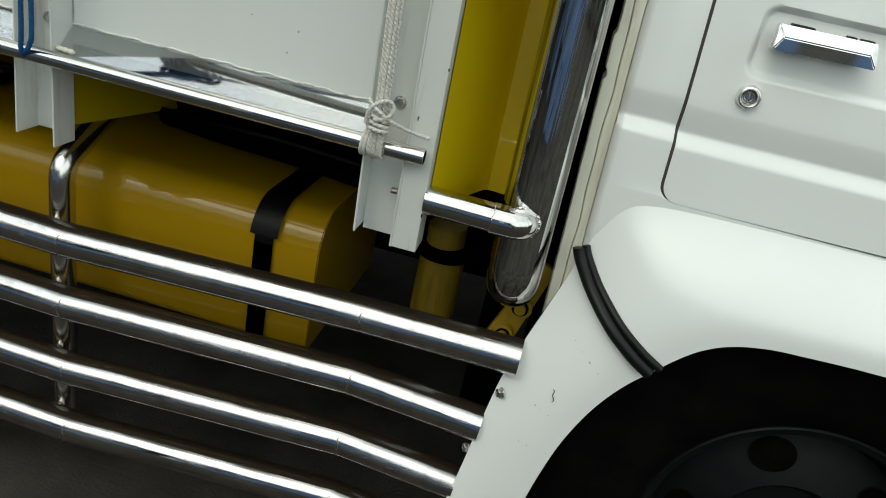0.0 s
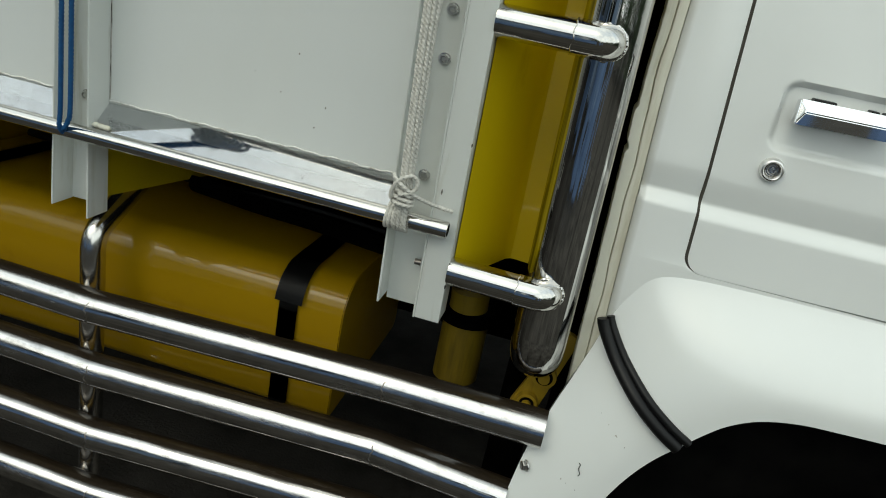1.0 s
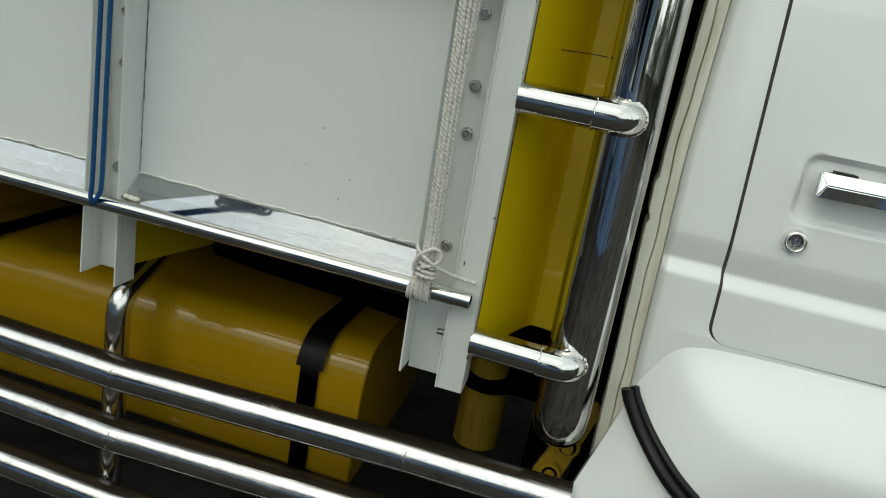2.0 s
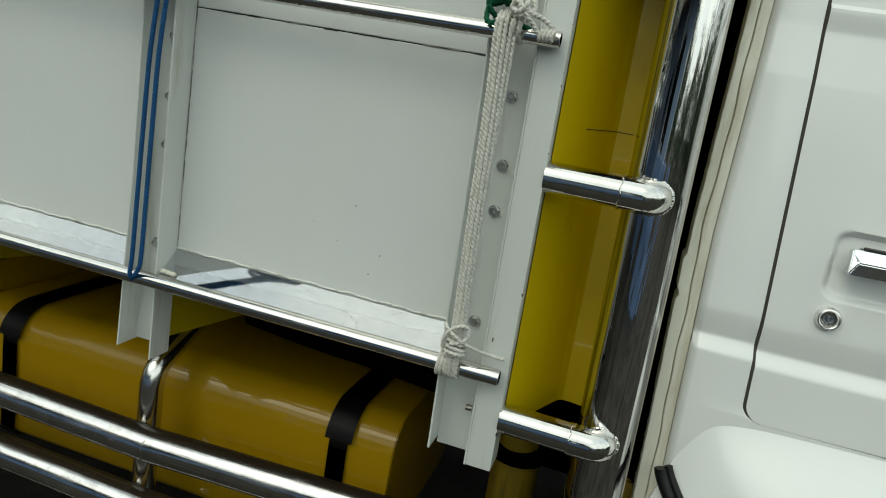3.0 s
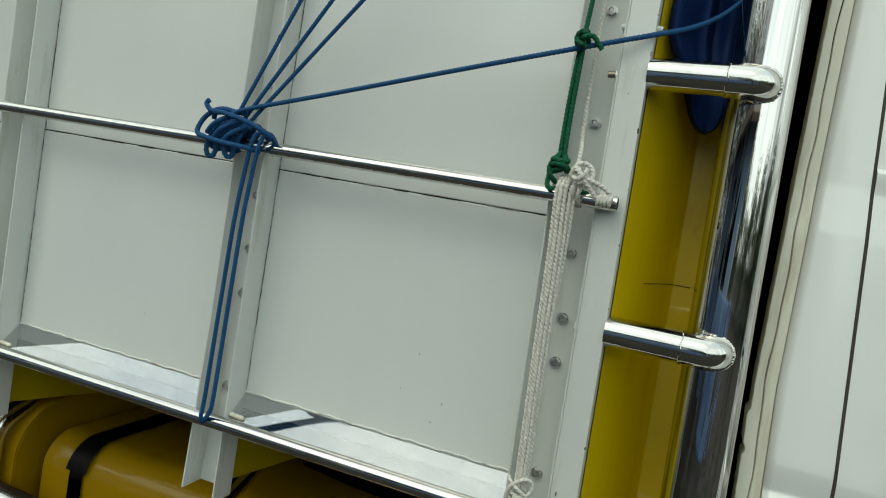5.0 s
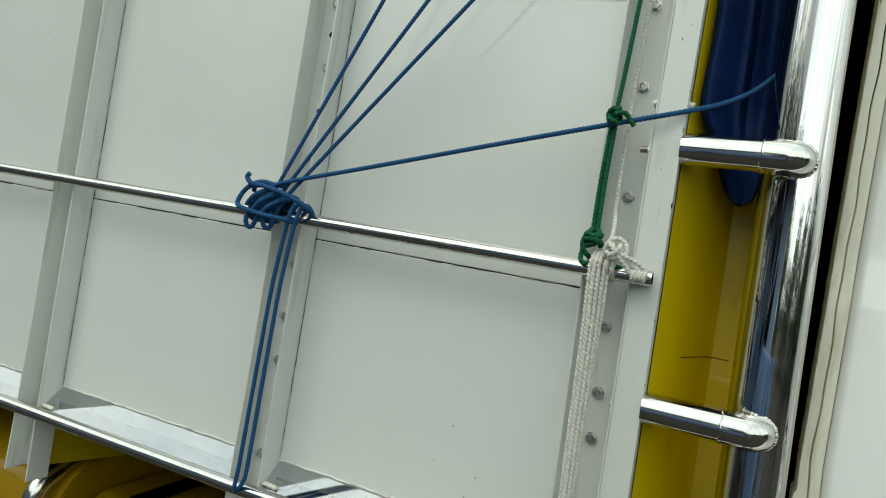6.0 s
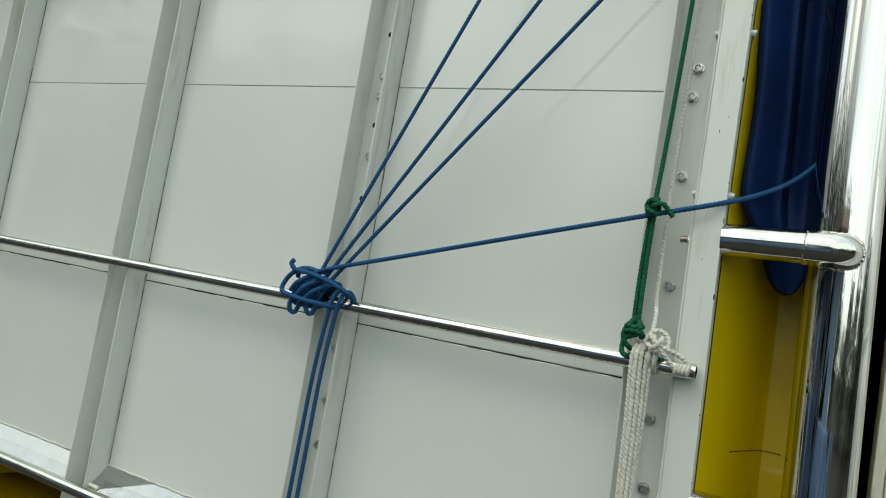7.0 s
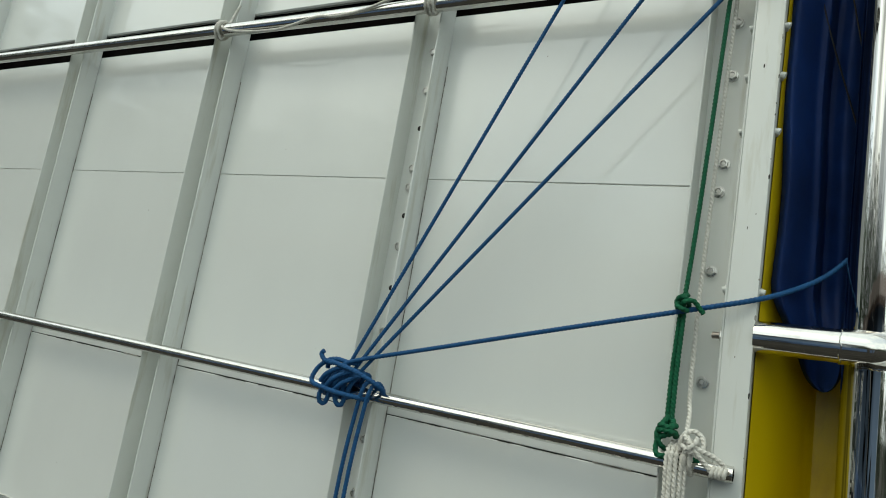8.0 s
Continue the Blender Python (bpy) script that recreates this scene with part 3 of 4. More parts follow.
# ---------------------------------------------------------------- decorative pipe
pipe = thing("vertical_pipe", "polished stainless vertical pipe on three welded stubs beside the cargo body", "pipe", (0.19, 0.01, 0.74))
bm = bmesh.new()
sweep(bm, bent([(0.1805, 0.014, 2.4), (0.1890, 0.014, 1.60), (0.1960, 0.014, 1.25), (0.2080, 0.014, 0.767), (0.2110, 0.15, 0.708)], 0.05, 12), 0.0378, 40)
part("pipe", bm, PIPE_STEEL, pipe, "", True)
for z, ex in ((0.8705, 0.2010), (1.1875, 0.1945), (1.5045, 0.1895)):
    bm = bmesh.new()
    sweep(bm, bent([(0.0622 + corner_lean(z), -0.030, z), (ex, -0.034, z), (ex, 0.01, z)], 0.018, 8), 0.0195, 24)
    stub = part("stub", bm, CHROME, pipe, "", True)
    bm = bmesh.new()
    sweep(bm, bent([(ex - 0.038, -0.034, z), (ex + 0.0005, -0.034, z), (ex + 0.0005, 0.0, z)], 0.021, 8), 0.0208, 24)
    part("elbow", bm, CHROME, stub, "", True)
    bm = bmesh.new()
    sweep(bm, [Vector((ex - 0.038 + 0.0010 * math.sin(7 * a + 40 * z), -0.034 + 0.0200 * math.cos(a), z + 0.0200 * math.sin(a))) for a in [2 * math.pi * k / 44 for k in range(45)]], 0.0010, 7)
    part("weld_ring", bm, CHROME, stub, "", True)
    bm = bmesh.new()
    rl = random.Random(int(z * 1000))
    for k in range(60):
        a = 2 * math.pi * (k + 0.8 * rl.random()) / 60
        bmesh.ops.create_icosphere(bm, subdivisions=2, radius=rl.uniform(0.0034, 0.0044), matrix=Matrix.Translation((ex + 0.0195 * math.cos(a), -0.019 + rl.uniform(-0.003, 0.002), z + 0.0190 * math.sin(a))))
    part("weld_bead", bm, CHROME, stub, "lumpy weld bead", True)

# ---------------------------------------------------------------- side guard
guard = thing("side_guard", "polished stainless side guard of four bent horizontal bars", "guard rail", (0, 0, 0.3))
for z, xe, ze, ye, dip in ((0.6571, 0.2478, 0.6626, -0.004, 0.0188), (0.5432, 0.2196, 0.5314, -0.004, 0.0203), (0.4216, 0.2051, 0.4082, -0.004, 0.0274), (0.2973, 0.1869, 0.2811, -0.004, 0.0277)):
    bm = bmesh.new()
    sweep(bm, bent([(-2.6, 0.06, z + 0.0 - dip), (-0.472, 0.0, z - dip), (0.0125, 0.0, z), (xe, ye, ze)], 0.012, 4), 0.0276, 30)
    bar = part("bar", bm, BAR_STEEL, guard, "", True)
    for p, q in (((0.0125, 0.0, z), (0.06, -0.001, z - 0.001)), ((-0.472, 0.0, z - dip), (-0.43, 0.0, z - dip + 0.001))):
        a, d = Vector(p), (Vector(q) - Vector(p)).normalized()
        bm = bmesh.new()
        side, up = d.cross(Vector((0, 0, 1))).normalized(), Vector((0, 0, 1))
        ring = [a + side * 0.0272 * math.cos(t) + up * 0.0272 * math.sin(t) + d * (0.0016 * math.sin(7 * t + z * 90) + 0.0008 * math.sin(19 * t)) for t in [0.75 - 1.5 * k / 30 for k in range(31)]]
        sweep(bm, ring, 0.0010, 6)
        part("weld_seam", bm, WELD, bar, "dark scorched weld seam", True)
for x, dy, dz in ((-0.520, 0.0, 0.0), (-1.034, -0.004, 0.012)):
    bm = bmesh.new()
    sweep(bm, bent([(x, 0.42, 0.818 + dz), (x, 0.20, 0.816 + dz), (x, 0.052 + dy, 0.735 + dz), (x + 0.002, 0.0468 + dy, 0.245)], 0.05, 10), 0.0195, 22)
    part("upright", bm, UPRIGHT_STEEL, guard, "bent polished upright", True)

# ---------------------------------------------------------------- fuel tanks


def tank_outline(y0, y1, z0, z1, r, n=8):
    pts = []
    for cx, cz, a0 in ((y0 + r, z1 - r, 90), (y0 + r * 0.3, z0 + r * 0.3, 180), (y1 - r * 0.3, z0 + r * 0.3, 270), (y1 - r, z1 - r, 0)):
        rr = r if a0 in (90, 0) else r * 0.3
        for k in range(n + 1):
            a = radians(a0 + 90 * k / n)
            pts.append((cx + rr * math.cos(a), cz + rr * math.sin(a)))
    return pts


def tank(name, label, x0, x1, y0, y1, z0, z1, r, straps):
    t = thing(name, label, "fuel tank", ((x0 + x1) / 2, y0, z0))
    o = tank_outline(y0, y1, z0, z1, r)
    bm = bmesh.new()
    along_x(bm, o, x0, x1)
    part("tank_shell", bm, TANK_PAINT, t, "", True)
    cy, cz = (y0 + y1) / 2, (z0 + z1) / 2
    bm = bmesh.new()
    inner = [(cy + (y - cy) * 0.985, cz + (z - cz) * 0.985) for y, z in o]
    along_x(bm, inner, x1 - 0.002, x1 + 0.0015)
    part("end_cap", bm, TANK_PAINT, t, "", True)
    for s in straps:
        n = len(o) // 4
        wide = [(cy + (y - cy) * 1.045, cz + (z - cz) * 1.045) for y, z in o]
        slim = [(cy + (y - cy) * 1.025, cz + (z - cz) * 1.025) for y, z in o]
        for outline, span, half, thick in ((wide, range(3 * n + 2, 4 * n + n - 1), 0.024, 0.006), (slim, range(n - 3, 2 * n + 2), 0.0165, 0.004)):
            bm = bmesh.new()
            ring = [outline[k % len(o)] for k in span]
            rows = [[(s + u * half, y, z) for y, z in ring] for u in (-1, -0.9, 0, 0.9, 1)]
            grid(bm, rows)
            bmesh.ops.solidify(bm, geom=list(bm.faces), thickness=thick)
            part("strap", bm, RUBBER, t, "black rubber lined strap", True)
    return t


tank("fuel_tank", "yellow painted steel fuel tank held by black straps", -0.974, -0.1075, 0.115, 0.52, 0.476, 0.7305, 0.064, (-0.1995, -0.8825))
tank("fuel_tank", "yellow painted steel tank mounted higher under the deck", -1.93, -1.000, 0.070, 0.56, 0.49, 0.787, 0.105, (-1.726,))

# ---------------------------------------------------------------- underbody
chassis = thing("chassis_frame", "black ladder chassis frame under the truck", "chassis", (0, 0.62, 0.5))
for y in (0.60, 1.28):
    bm = bmesh.new()
    box(bm, -2.9, 1.6, y, y + 0.07, 0.60, 0.80, 0.006)
    part("frame_rail", bm, BLACK, chassis)
# Full-length black block added so no light shows through underneath.
bm = bmesh.new()
box(bm, -2.9, 1.6, 0.68, 1.27, 0.42, 0.84, 0.05)
part("dark_core_block", bm, BLACK, chassis)
# Added black box that keeps light off the back of the tank top.
bm = bmesh.new()
box(bm, -0.80, 0.0, 0.290, 0.6, 0.785, 0.874, 0.03, 4)
part("tank_top_block", bm, BLACK, chassis)
# Black sheet added to cover and shade the tank top.
bm = bmesh.new()
rows = []
for k in range(13):
    x = -0.467 + 0.467 * k / 12
    inset = 0.03 - 0.13 * x + 0.003 * math.sin(23 * x)
    rows.append([(x, y + inset, z) for y, z in ((0.150, 0.805), (0.140, 0.796), (0.142, 0.786), (0.152, 0.775), (0.168, 0.767), (0.20, 0.762), (0.26, 0.762), (0.262, 0.805))])
grid(bm, rows)
part("tank_shade_sheet", bm, BLACK, chassis, "added black sheet that hides and shades the tank top", True)
# Black drum made up to fill the dark space over the tank.
bm = bmesh.new()
sweep(bm, [(-0.46, 0.40, 0.815), (-0.45, 0.40, 0.815), (-0.02, 0.40, 0.815), (0.0, 0.40, 0.815)], 0.085, 22)
part("dark_drum", bm, BLACK, chassis, "", True)
for k, (y, z) in enumerate(((0.30, 0.775), (0.315, 0.80), (0.33, 0.86))):
    bm = bmesh.new()
    sweep(bm, smooth_path([(-0.9, y + 0.05, z - 0.01), (-0.5, y, z + 0.012 * math.sin(k)), (-0.25, y + 0.01, z), (0.02, y, z - 0.012), (0.10, y + 0.06, z - 0.05)], 0.02), 0.008, 8)
    part("hose", bm, RUBBER, chassis, "", True)
# Unseen far-side panel, added to block light under the truck.
bm = bmesh.new()
box(bm, -2.9, 1.6, 1.84, 1.86, 0.12, 0.86)
part("far_light_block", bm, BLACK, chassis)
# Black box added to stop light coming through the gap behind the pipe.
bm = bmesh.new()
box(bm, 0.168, 0.236, 0.30, 1.8, 0.3, 2.2)
part("gap_light_block", bm, BLACK, chassis)

can = thing("filter_can", "dark yellow filter canister hung behind the tank", "filter", (0.045, 0.34, 0.55))
bm = bmesh.new()
sweep(bm, [(0.070, 0.34, 0.505), (0.070, 0.34, 0.515), (0.069, 0.34, 0.630)], 0.0440, 26)
part("canister", bm, DARK_YELLOW, can, "", True)
bm = bmesh.new()
sweep(bm, [(0.069, 0.34, 0.630), (0.069, 0.34, 0.640), (0.068, 0.34, 0.652)], 0.052, 26)
part("canister_flange", bm, BLACK, can, "black flange", True)
bm = bmesh.new()
sweep(bm, [(0.068, 0.34, 0.652), (0.068, 0.34, 0.660), (0.066, 0.34, 0.690)], 0.037, 26)
part("canister_head", bm, DARK_YELLOW, can, "", True)

hinge = thing("hinge_plate", "yellow painted bracket plate with two bolted eyes", "bracket", (0.21, 0.1, 0.63))
bm = bmesh.new()
o = []
for (cx, cz, r), a0 in zip(((0.2513, 0.7520, 0.014), (0.2095, 0.6220, 0.021)), (-18, 162)):
    for k in range(11):
        a = radians(a0 - 0 + 180 * k / 10)
        o.append((cx + r * math.cos(a), cz + r * math.sin(a)))
lo = [bm.verts.new((x, 0.10, z)) for x, z in o]
hi = [bm.verts.new((x, 0.112, z)) for x, z in o]
for k in range(len(o)):
    bm.faces.new((lo[k], lo[(k + 1) % len(o)], hi[(k + 1) % len(o)], hi[k]))
bm.faces.new(lo), bm.faces.new(hi)
part("plate", bm, BRACKET, hinge)
for x, z, r in ((0.2310, 0.6920, 0.0185), (0.2151, 0.6391, 0.0165)):
    bm = bmesh.new()
    sweep(bm, [(x, 0.10, z), (x, 0.097, z), (x, 0.086, z)], r, 20)
    eye = part("eye", bm, BRACKET, hinge, "", True)
    # Black disc stands for the shaded gap round the pin.
    bm = bmesh.new()
    sweep(bm, [(x, 0.088, z), (x, 0.0852, z)], r * 0.72, 20)
    part("eye_gap", bm, BLACK, eye, "", True)
    bm = bmesh.new()
    sweep(bm, [(x, 0.086, z), (x, 0.079, z)], r * 0.48, 14)
    part("pin", bm, BRACKET, eye, "", True)

# ---------------------------------------------------------------- cab
cab = thing("truck_cab", "white painted truck cab with chrome door handle and flared front wing", "truck cab", (0.6, 0.05, 0.45))


def cab_y(z):
    """Side profile of the cab: a pressed groove with a crisp lower lip, and a faint belt line above the handle."""
    y = 0.036 + 0.045 * max(0.0, z - 1.063)
    y += 0.0085 * min(1.0, max(0.0, (1.0555 - z) / 0.035)) ** 1.25
    y -= 0.0125 * ease(0.0, 1.0, (1.0210 - z) / 0.0210)
    y += 0.085 * (min(1.405, max(1.345, z)) - 1.345) - 0.030 * max(0.0, z - 1.405)
    return y


def door_ridge(z):
    """A shallow ridge that the door alone has along the belt line."""
    return -0.0035 * ease(1.400, 1.430, z) + 0.0050 * ease(1.430, 1.436, z)


def door_left(z):
    x = 0.3600 - 0.055 * (z - 1.0)
    zb, r = 0.930, 0.022
    if z < zb + r:
        d = r - (z - zb)
        x += r - math.sqrt(max(0.0, r * r - d * d))
    return x


zs = [0.930 + 0.022 * (1 - math.cos(radians(90 * k / 8))) for k in range(8)] + [0.952 + 0.0047 * k for k in range(5)] + [0.9755 + 0.0026 * k for k in range(179)] + [1.442 + 0.03 * k for k in range(26)]
bm = bmesh.new()
rows = []
for z in zs:
    xl = door_left(z)
    row = []
    for k in range(201):
        u = k / 200
        x = xl + (1.35 - xl) * u ** 1.6
        y = cab_y(z) + door_ridge(z)
        dx = max(0.425 - x, x - 0.665, 0.0)
        dz = max(1.1215 - z, z - 1.170, 0.0)
        rec = 1 - ease(0.0105, 0.0190, math.hypot(dx, dz))
        y += 0.0095 * rec * (0.62 + 0.38 * ease(1.105, 1.170, z))
        zz = z + 0.002 * ease(0.38, 0.76, x) * (1 - ease(0.930, 1.0, z))
        row.append((x, y, zz))
    rows.append(row)
back_row = [[(x + 0.004, y + 0.02, z) for x, y, z in rows[0]]] + rows
vs = grid(bm, back_row)
for a, b in zip(vs[1:], vs[2:]):
    p, q = a[0].co, b[0].co
    c = [bm.verts.new((p.x + 0.002, p.y + 0.02, p.z)), bm.verts.new((q.x + 0.002, q.y + 0.02, q.z))]
    bm.faces.new((a[0], b[0], c[1], c[0]))
bmesh.ops.remove_doubles(bm, verts=bm.verts, dist=0.00005)
door = part("door", bm, CABW, cab, "white pressed steel cab door", True)

bm = bmesh.new()
ends = []
for x0, x1, y, yb in ((0.421, 0.538, 0.034, 0.034), (0.422, 0.537, 0.022, 0.0090)):
    ends.append([bm.verts.new(p) for p in ((x0, yb, 1.1420), (x1 - 0.001, yb, 1.1440), (x1 - 0.003, y, 1.1710), (x0 + 0.002, y, 1.1700))])
ends.append([bm.verts.new(p) for p in ((0.4295, 0.0085, 1.1570), (0.5255, 0.0085, 1.1580), (0.5250, 0.0105, 1.1600), (0.4300, 0.0105, 1.1590))])
for a, b in zip(ends, ends[1:]):
    for k in range(4):
        bm.faces.new((a[k], a[(k + 1) % 4], b[(k + 1) % 4], b[k]))
bm.faces.new(ends[0]), bm.faces.new(ends[-1])
bmesh.ops.bevel(bm, geom=list(bm.edges), offset=0.0013, segments=2, affect="EDGES")
part("door_handle", bm, BRIGHT, door, "chrome plated pull handle")
for x in (0.435, 0.513):
    bm = bmesh.new()
    box(bm, x, x + 0.014, 0.026, 0.056, 1.1455, 1.1695, 0.003, 1)
    part("handle_mount", bm, RUBBER, door)
for x0, x1 in ((0.440, 0.465), (0.503, 0.512), (0.519, 0.532)):
    bm = bmesh.new()
    box(bm, x0, x1, 0.030, 0.046, 1.1660, 1.1725, 0.001, 1)
    part("handle_gasket", bm, RUBBER, door)
LX, LZ = 0.4230, 1.0815


def turned(profile, n=30):
    """A round part on the door about the lock's axis, from (radius, depth) steps."""
    bm = bmesh.new()
    rings = [[bm.verts.new((LX + r * math.cos(2 * math.pi * k / n), y, LZ + r * math.sin(2 * math.pi * k / n))) for k in range(n)] for r, y in profile]
    for a, b in zip(rings, rings[1:]):
        for k in range(n):
            bm.faces.new((a[k], a[(k + 1) % n], b[(k + 1) % n], b[k]))
    return bm


lock = part("lock", turned([(0.0150, 0.042), (0.0149, 0.0355), (0.0142, 0.0315), (0.0128, 0.0285), (0.0112, 0.0278), (0.0097, 0.0290), (0.0086, 0.0325), (0.0080, 0.038)]), SATIN, door, "round chrome key lock", True)
part("lock_cylinder", turned([(0.0083, 0.0420), (0.0080, 0.0330), (0.0072, 0.0322), (0.0040, 0.0324), (0.0003, 0.0324)]), UPRIGHT_STEEL, lock, "worn grey key cylinder", True)
bm = bmesh.new()
sweep(bm, [(LX + 0.0052 * math.cos(t), 0.0321, LZ + 0.0052 * math.sin(t)) for t in [2 * math.pi * k / 24 for k in range(25)]], 0.0006, 6)
part("cylinder_ring", bm, SATIN, lock, "", True)
bm = bmesh.new()
box(bm, LX - 0.0009, LX + 0.0009, 0.0314, 0.0326, LZ - 0.0030, LZ + 0.0030)
part("key_slot", bm, SATIN, lock)
bm = bmesh.new()
sweep(bm, [(door_left(z) - 0.0012, cab_y(z) + 0.0065, z) for z in [0.9305 + 0.002 * k for k in range(12)] + [0.958, 0.97] + [0.985 + 0.02 * k for k in range(60)]], 0.0024, 8)
part("door_seal", bm, SEAL_GREY, cab, "", True)

# pillar panel behind the door
bm = bmesh.new()
rows = []
for z in [0.800 + 0.0075 * k for k in range(6)] + [0.8435 + 0.0065 * k for k in range(13)] + [0.9270, 0.9295, 0.9315, 0.934, 0.937, 0.941, 0.946, 0.952, 0.96, 0.97] + [0.98 + 0.0027 * k for k in range(160)] + [1.415 + 0.04 * k for k in range(22)]:
    xr = 0.3571 - 0.055 * (z - 1.0)
    if z < 0.928:
        xr = 0.299 + 1.04 * ease(0.86, 0.905, z)
    elif z < 0.98:
        xr = door_left(z) - 0.0029
    xl = 0.2805 + 0.040 * max(0.0, 1.15 - z) + 0.006 * max(0.0, z - 1.15)
    xr = max(xr, xl + 0.03)
    y = cab_y(z - 0.006) + 0.005 * (1 - ease(0.82, 0.87, z))
    rows.append([(xl - 0.006, y + 0.03, z), (xl - 0.004, y + 0.008, z), (xl + 0.002, y + 0.001, z), (xl + 0.006, y, z), (xr - 0.004, y + 0.002 * (z < 0.928), z), (xr - 0.001, y + 0.0035 if z < 0.928 else y + 0.0015, z), (xr, y + 0.02, z)])
grid(bm, rows)
part("pillar_panel", bm, CABW, cab, "", True)
# panel under the door line, behind wing and door
bm = bmesh.new()
box(bm, 0.29, 1.35, 0.125, 0.135, 0.62, 2.3)
part("inner_shell", bm, GAP, cab)
bm = bmesh.new()
rows = []
rj = random.Random(31)
for k in range(316):
    z = 0.690 + 0.0055 * k
    xl = 0.2490 + 0.040 * max(0.0, 1.15 - z) + 0.006 * max(0.0, z - 1.15)
    w = 0.0009 * math.sin(z * 31) + 0.0006 * math.sin(z * 73 + 1)
    chip = 0.0003 * rj.uniform(-1, 1) - 0.0035 * (z < 1.118) + 0.003 * (1.06 < z < 1.075)
    y = cab_y(max(z, 1.06)) + 0.013
    rows.append([
        (xl + chip + 0.001, y + 0.05, z), (xl + chip, y + 0.004, z), (xl + chip + 0.0015, y + 0.001, z), (xl + 0.007, y, z),
        (xl + 0.0120 + w, y + 0.0005, z), (xl + 0.0130 + w, y + 0.0045, z), (xl + 0.0140 + w, y - 0.0012, z),
        (xl + 0.020, y - 0.0028, z), (xl + 0.0255, y - 0.0022, z), (xl + 0.0268, y + 0.0060, z), (xl + 0.0285, y + 0.010, z),
    ])
grid(bm, rows)
part("rear_seam", bm, SEALER, cab, "cream sealer along the rear cab seam", True)
# Rear wall made black to stand for the shade in the gap.
bm = bmesh.new()
box(bm, 0.255, 0.275, 0.075, 1.75, 0.80, 2.3)
part("rear_wall", bm, BLACK, cab)
bm = bmesh.new()
box(bm, 0.26, 1.5, 0.06, 1.8, 2.28, 2.32)
part("roof", bm, CABW, cab)
bm = bmesh.new()
box(bm, 0.26, 1.5, 1.78, 1.80, 0.85, 2.28)
part("far_side", bm, CABW, cab)
bm = bmesh.new()
along_x(bm, [(0.06, 0.85), (1.78, 0.85), (1.78, 2.28), (0.06, 2.28)], 1.48, 1.50)
part("front_panel", bm, CABW, cab)

# front wing
OUTER = [(x, z + 0.018 * ease(0.86, 0.90, z)) for x, z in [(0.1826, 0.3010), (0.1952, 0.3765), (0.2066, 0.4513), (0.2184, 0.5466), (0.2302, 0.6243), (0.2492, 0.6932), (0.2682, 0.7535), (0.2813, 0.7969), (0.2924, 0.8411), (0.3068, 0.8710), (0.3315, 0.8927), (0.3746, 0.9029), (0.4604, 0.9064), (0.5615, 0.9078), (0.6731, 0.9082), (0.8158, 0.9084), (1.0212, 0.9084), (1.3334, 0.9084)]]
INNER = [(0.3063, 0.3030), (0.3080, 0.3784), (0.3137, 0.4532), (0.3293, 0.5380), (0.3444, 0.5907), (0.3617, 0.6338), (0.3811, 0.6694), (0.3997, 0.6955), (0.4184, 0.7165), (0.4380, 0.7405), (0.4637, 0.7655), (0.4966, 0.7844), (0.5389, 0.7951), (0.5846, 0.7987), (0.6795, 0.8018), (0.8203, 0.7982), (0.9785, 0.7534), (1.1696, 0.5985)]


def wing_y(s, v):
    """Depth of the wing: rolled out from the cab side to the wheel arch."""
    start = 0.0320 - 0.0670 * (1 - ease(0.0, 8.5, s))
    return start + (-0.036 - start) * math.sin(math.pi / 2 * min(1.0, v * 1.12)) ** 1.25


bm = bmesh.new()
rows = []
NS, NV = 68, 18
for i in range(NS + 1):
    s = i / NS * (len(OUTER) - 1)
    k = min(int(s), len(OUTER) - 2)
    f = s - k

    def cr(L, k=k, f=f):
        g = lambda j: Vector(L[min(max(j, 0), len(L) - 1)])
        a, b, c, d = g(k - 1), g(k), g(k + 1), g(k + 2)
        return 0.5 * ((2 * b) + (c - a) * f + (2 * a - 5 * b + 4 * c - d) * f * f + (3 * b - a - 3 * c + d) * f ** 3)

    o, q = cr(OUTER), cr(INNER)
    row = [(o.x + 0.006, wing_y(s, 0) + 0.035, o.y)]
    for j in range(NV + 1):
        v = j / NV
        p = o.lerp(q, v)
        row.append((p.x, wing_y(s, v), p.y))
    d = (q - o).normalized()
    row.append((q.x + d.x * 0.0008, wing_y(s, 1) + 0.0015, q.y + d.y * 0.0008))
    row.append((q.x - d.x * 0.003, wing_y(s, 1) + 0.010, q.y - d.y * 0.003))
    rows.append(row)
grid(bm, rows)
wing = part("front_wing", bm, CABW, cab, "flared white front wing", True)

bm = bmesh.new()
RUB = [(0.2850, 0.0260, 0.8425), (0.2905, 0.0220, 0.8300), (0.3149, 0.0040, 0.7972), (0.3507, -0.0120, 0.7659), (0.3863, -0.0300, 0.7409), (0.4151, -0.0360, 0.7237)]
wing_pts = [v.co + Vector((0.6, 0.05, 0.45)) for v in wing.data.vertices]


def on_wing(x, z):
    near = sorted((((p.x - x) ** 2 + (p.z - z) ** 2), p.y) for p in wing_pts)[:3]
    return min(y for _, y in near)


path = smooth_path([(x, on_wing(x, z) - 0.006, z) for x, y, z in RUB], 0.006)
sweep(bm, [p + Vector((0.0065 + 0.004 * k / len(path), -0.001, 0.0030 + 0.0022 * k / len(path))) for k, p in enumerate(path)], 0.0056, 10)
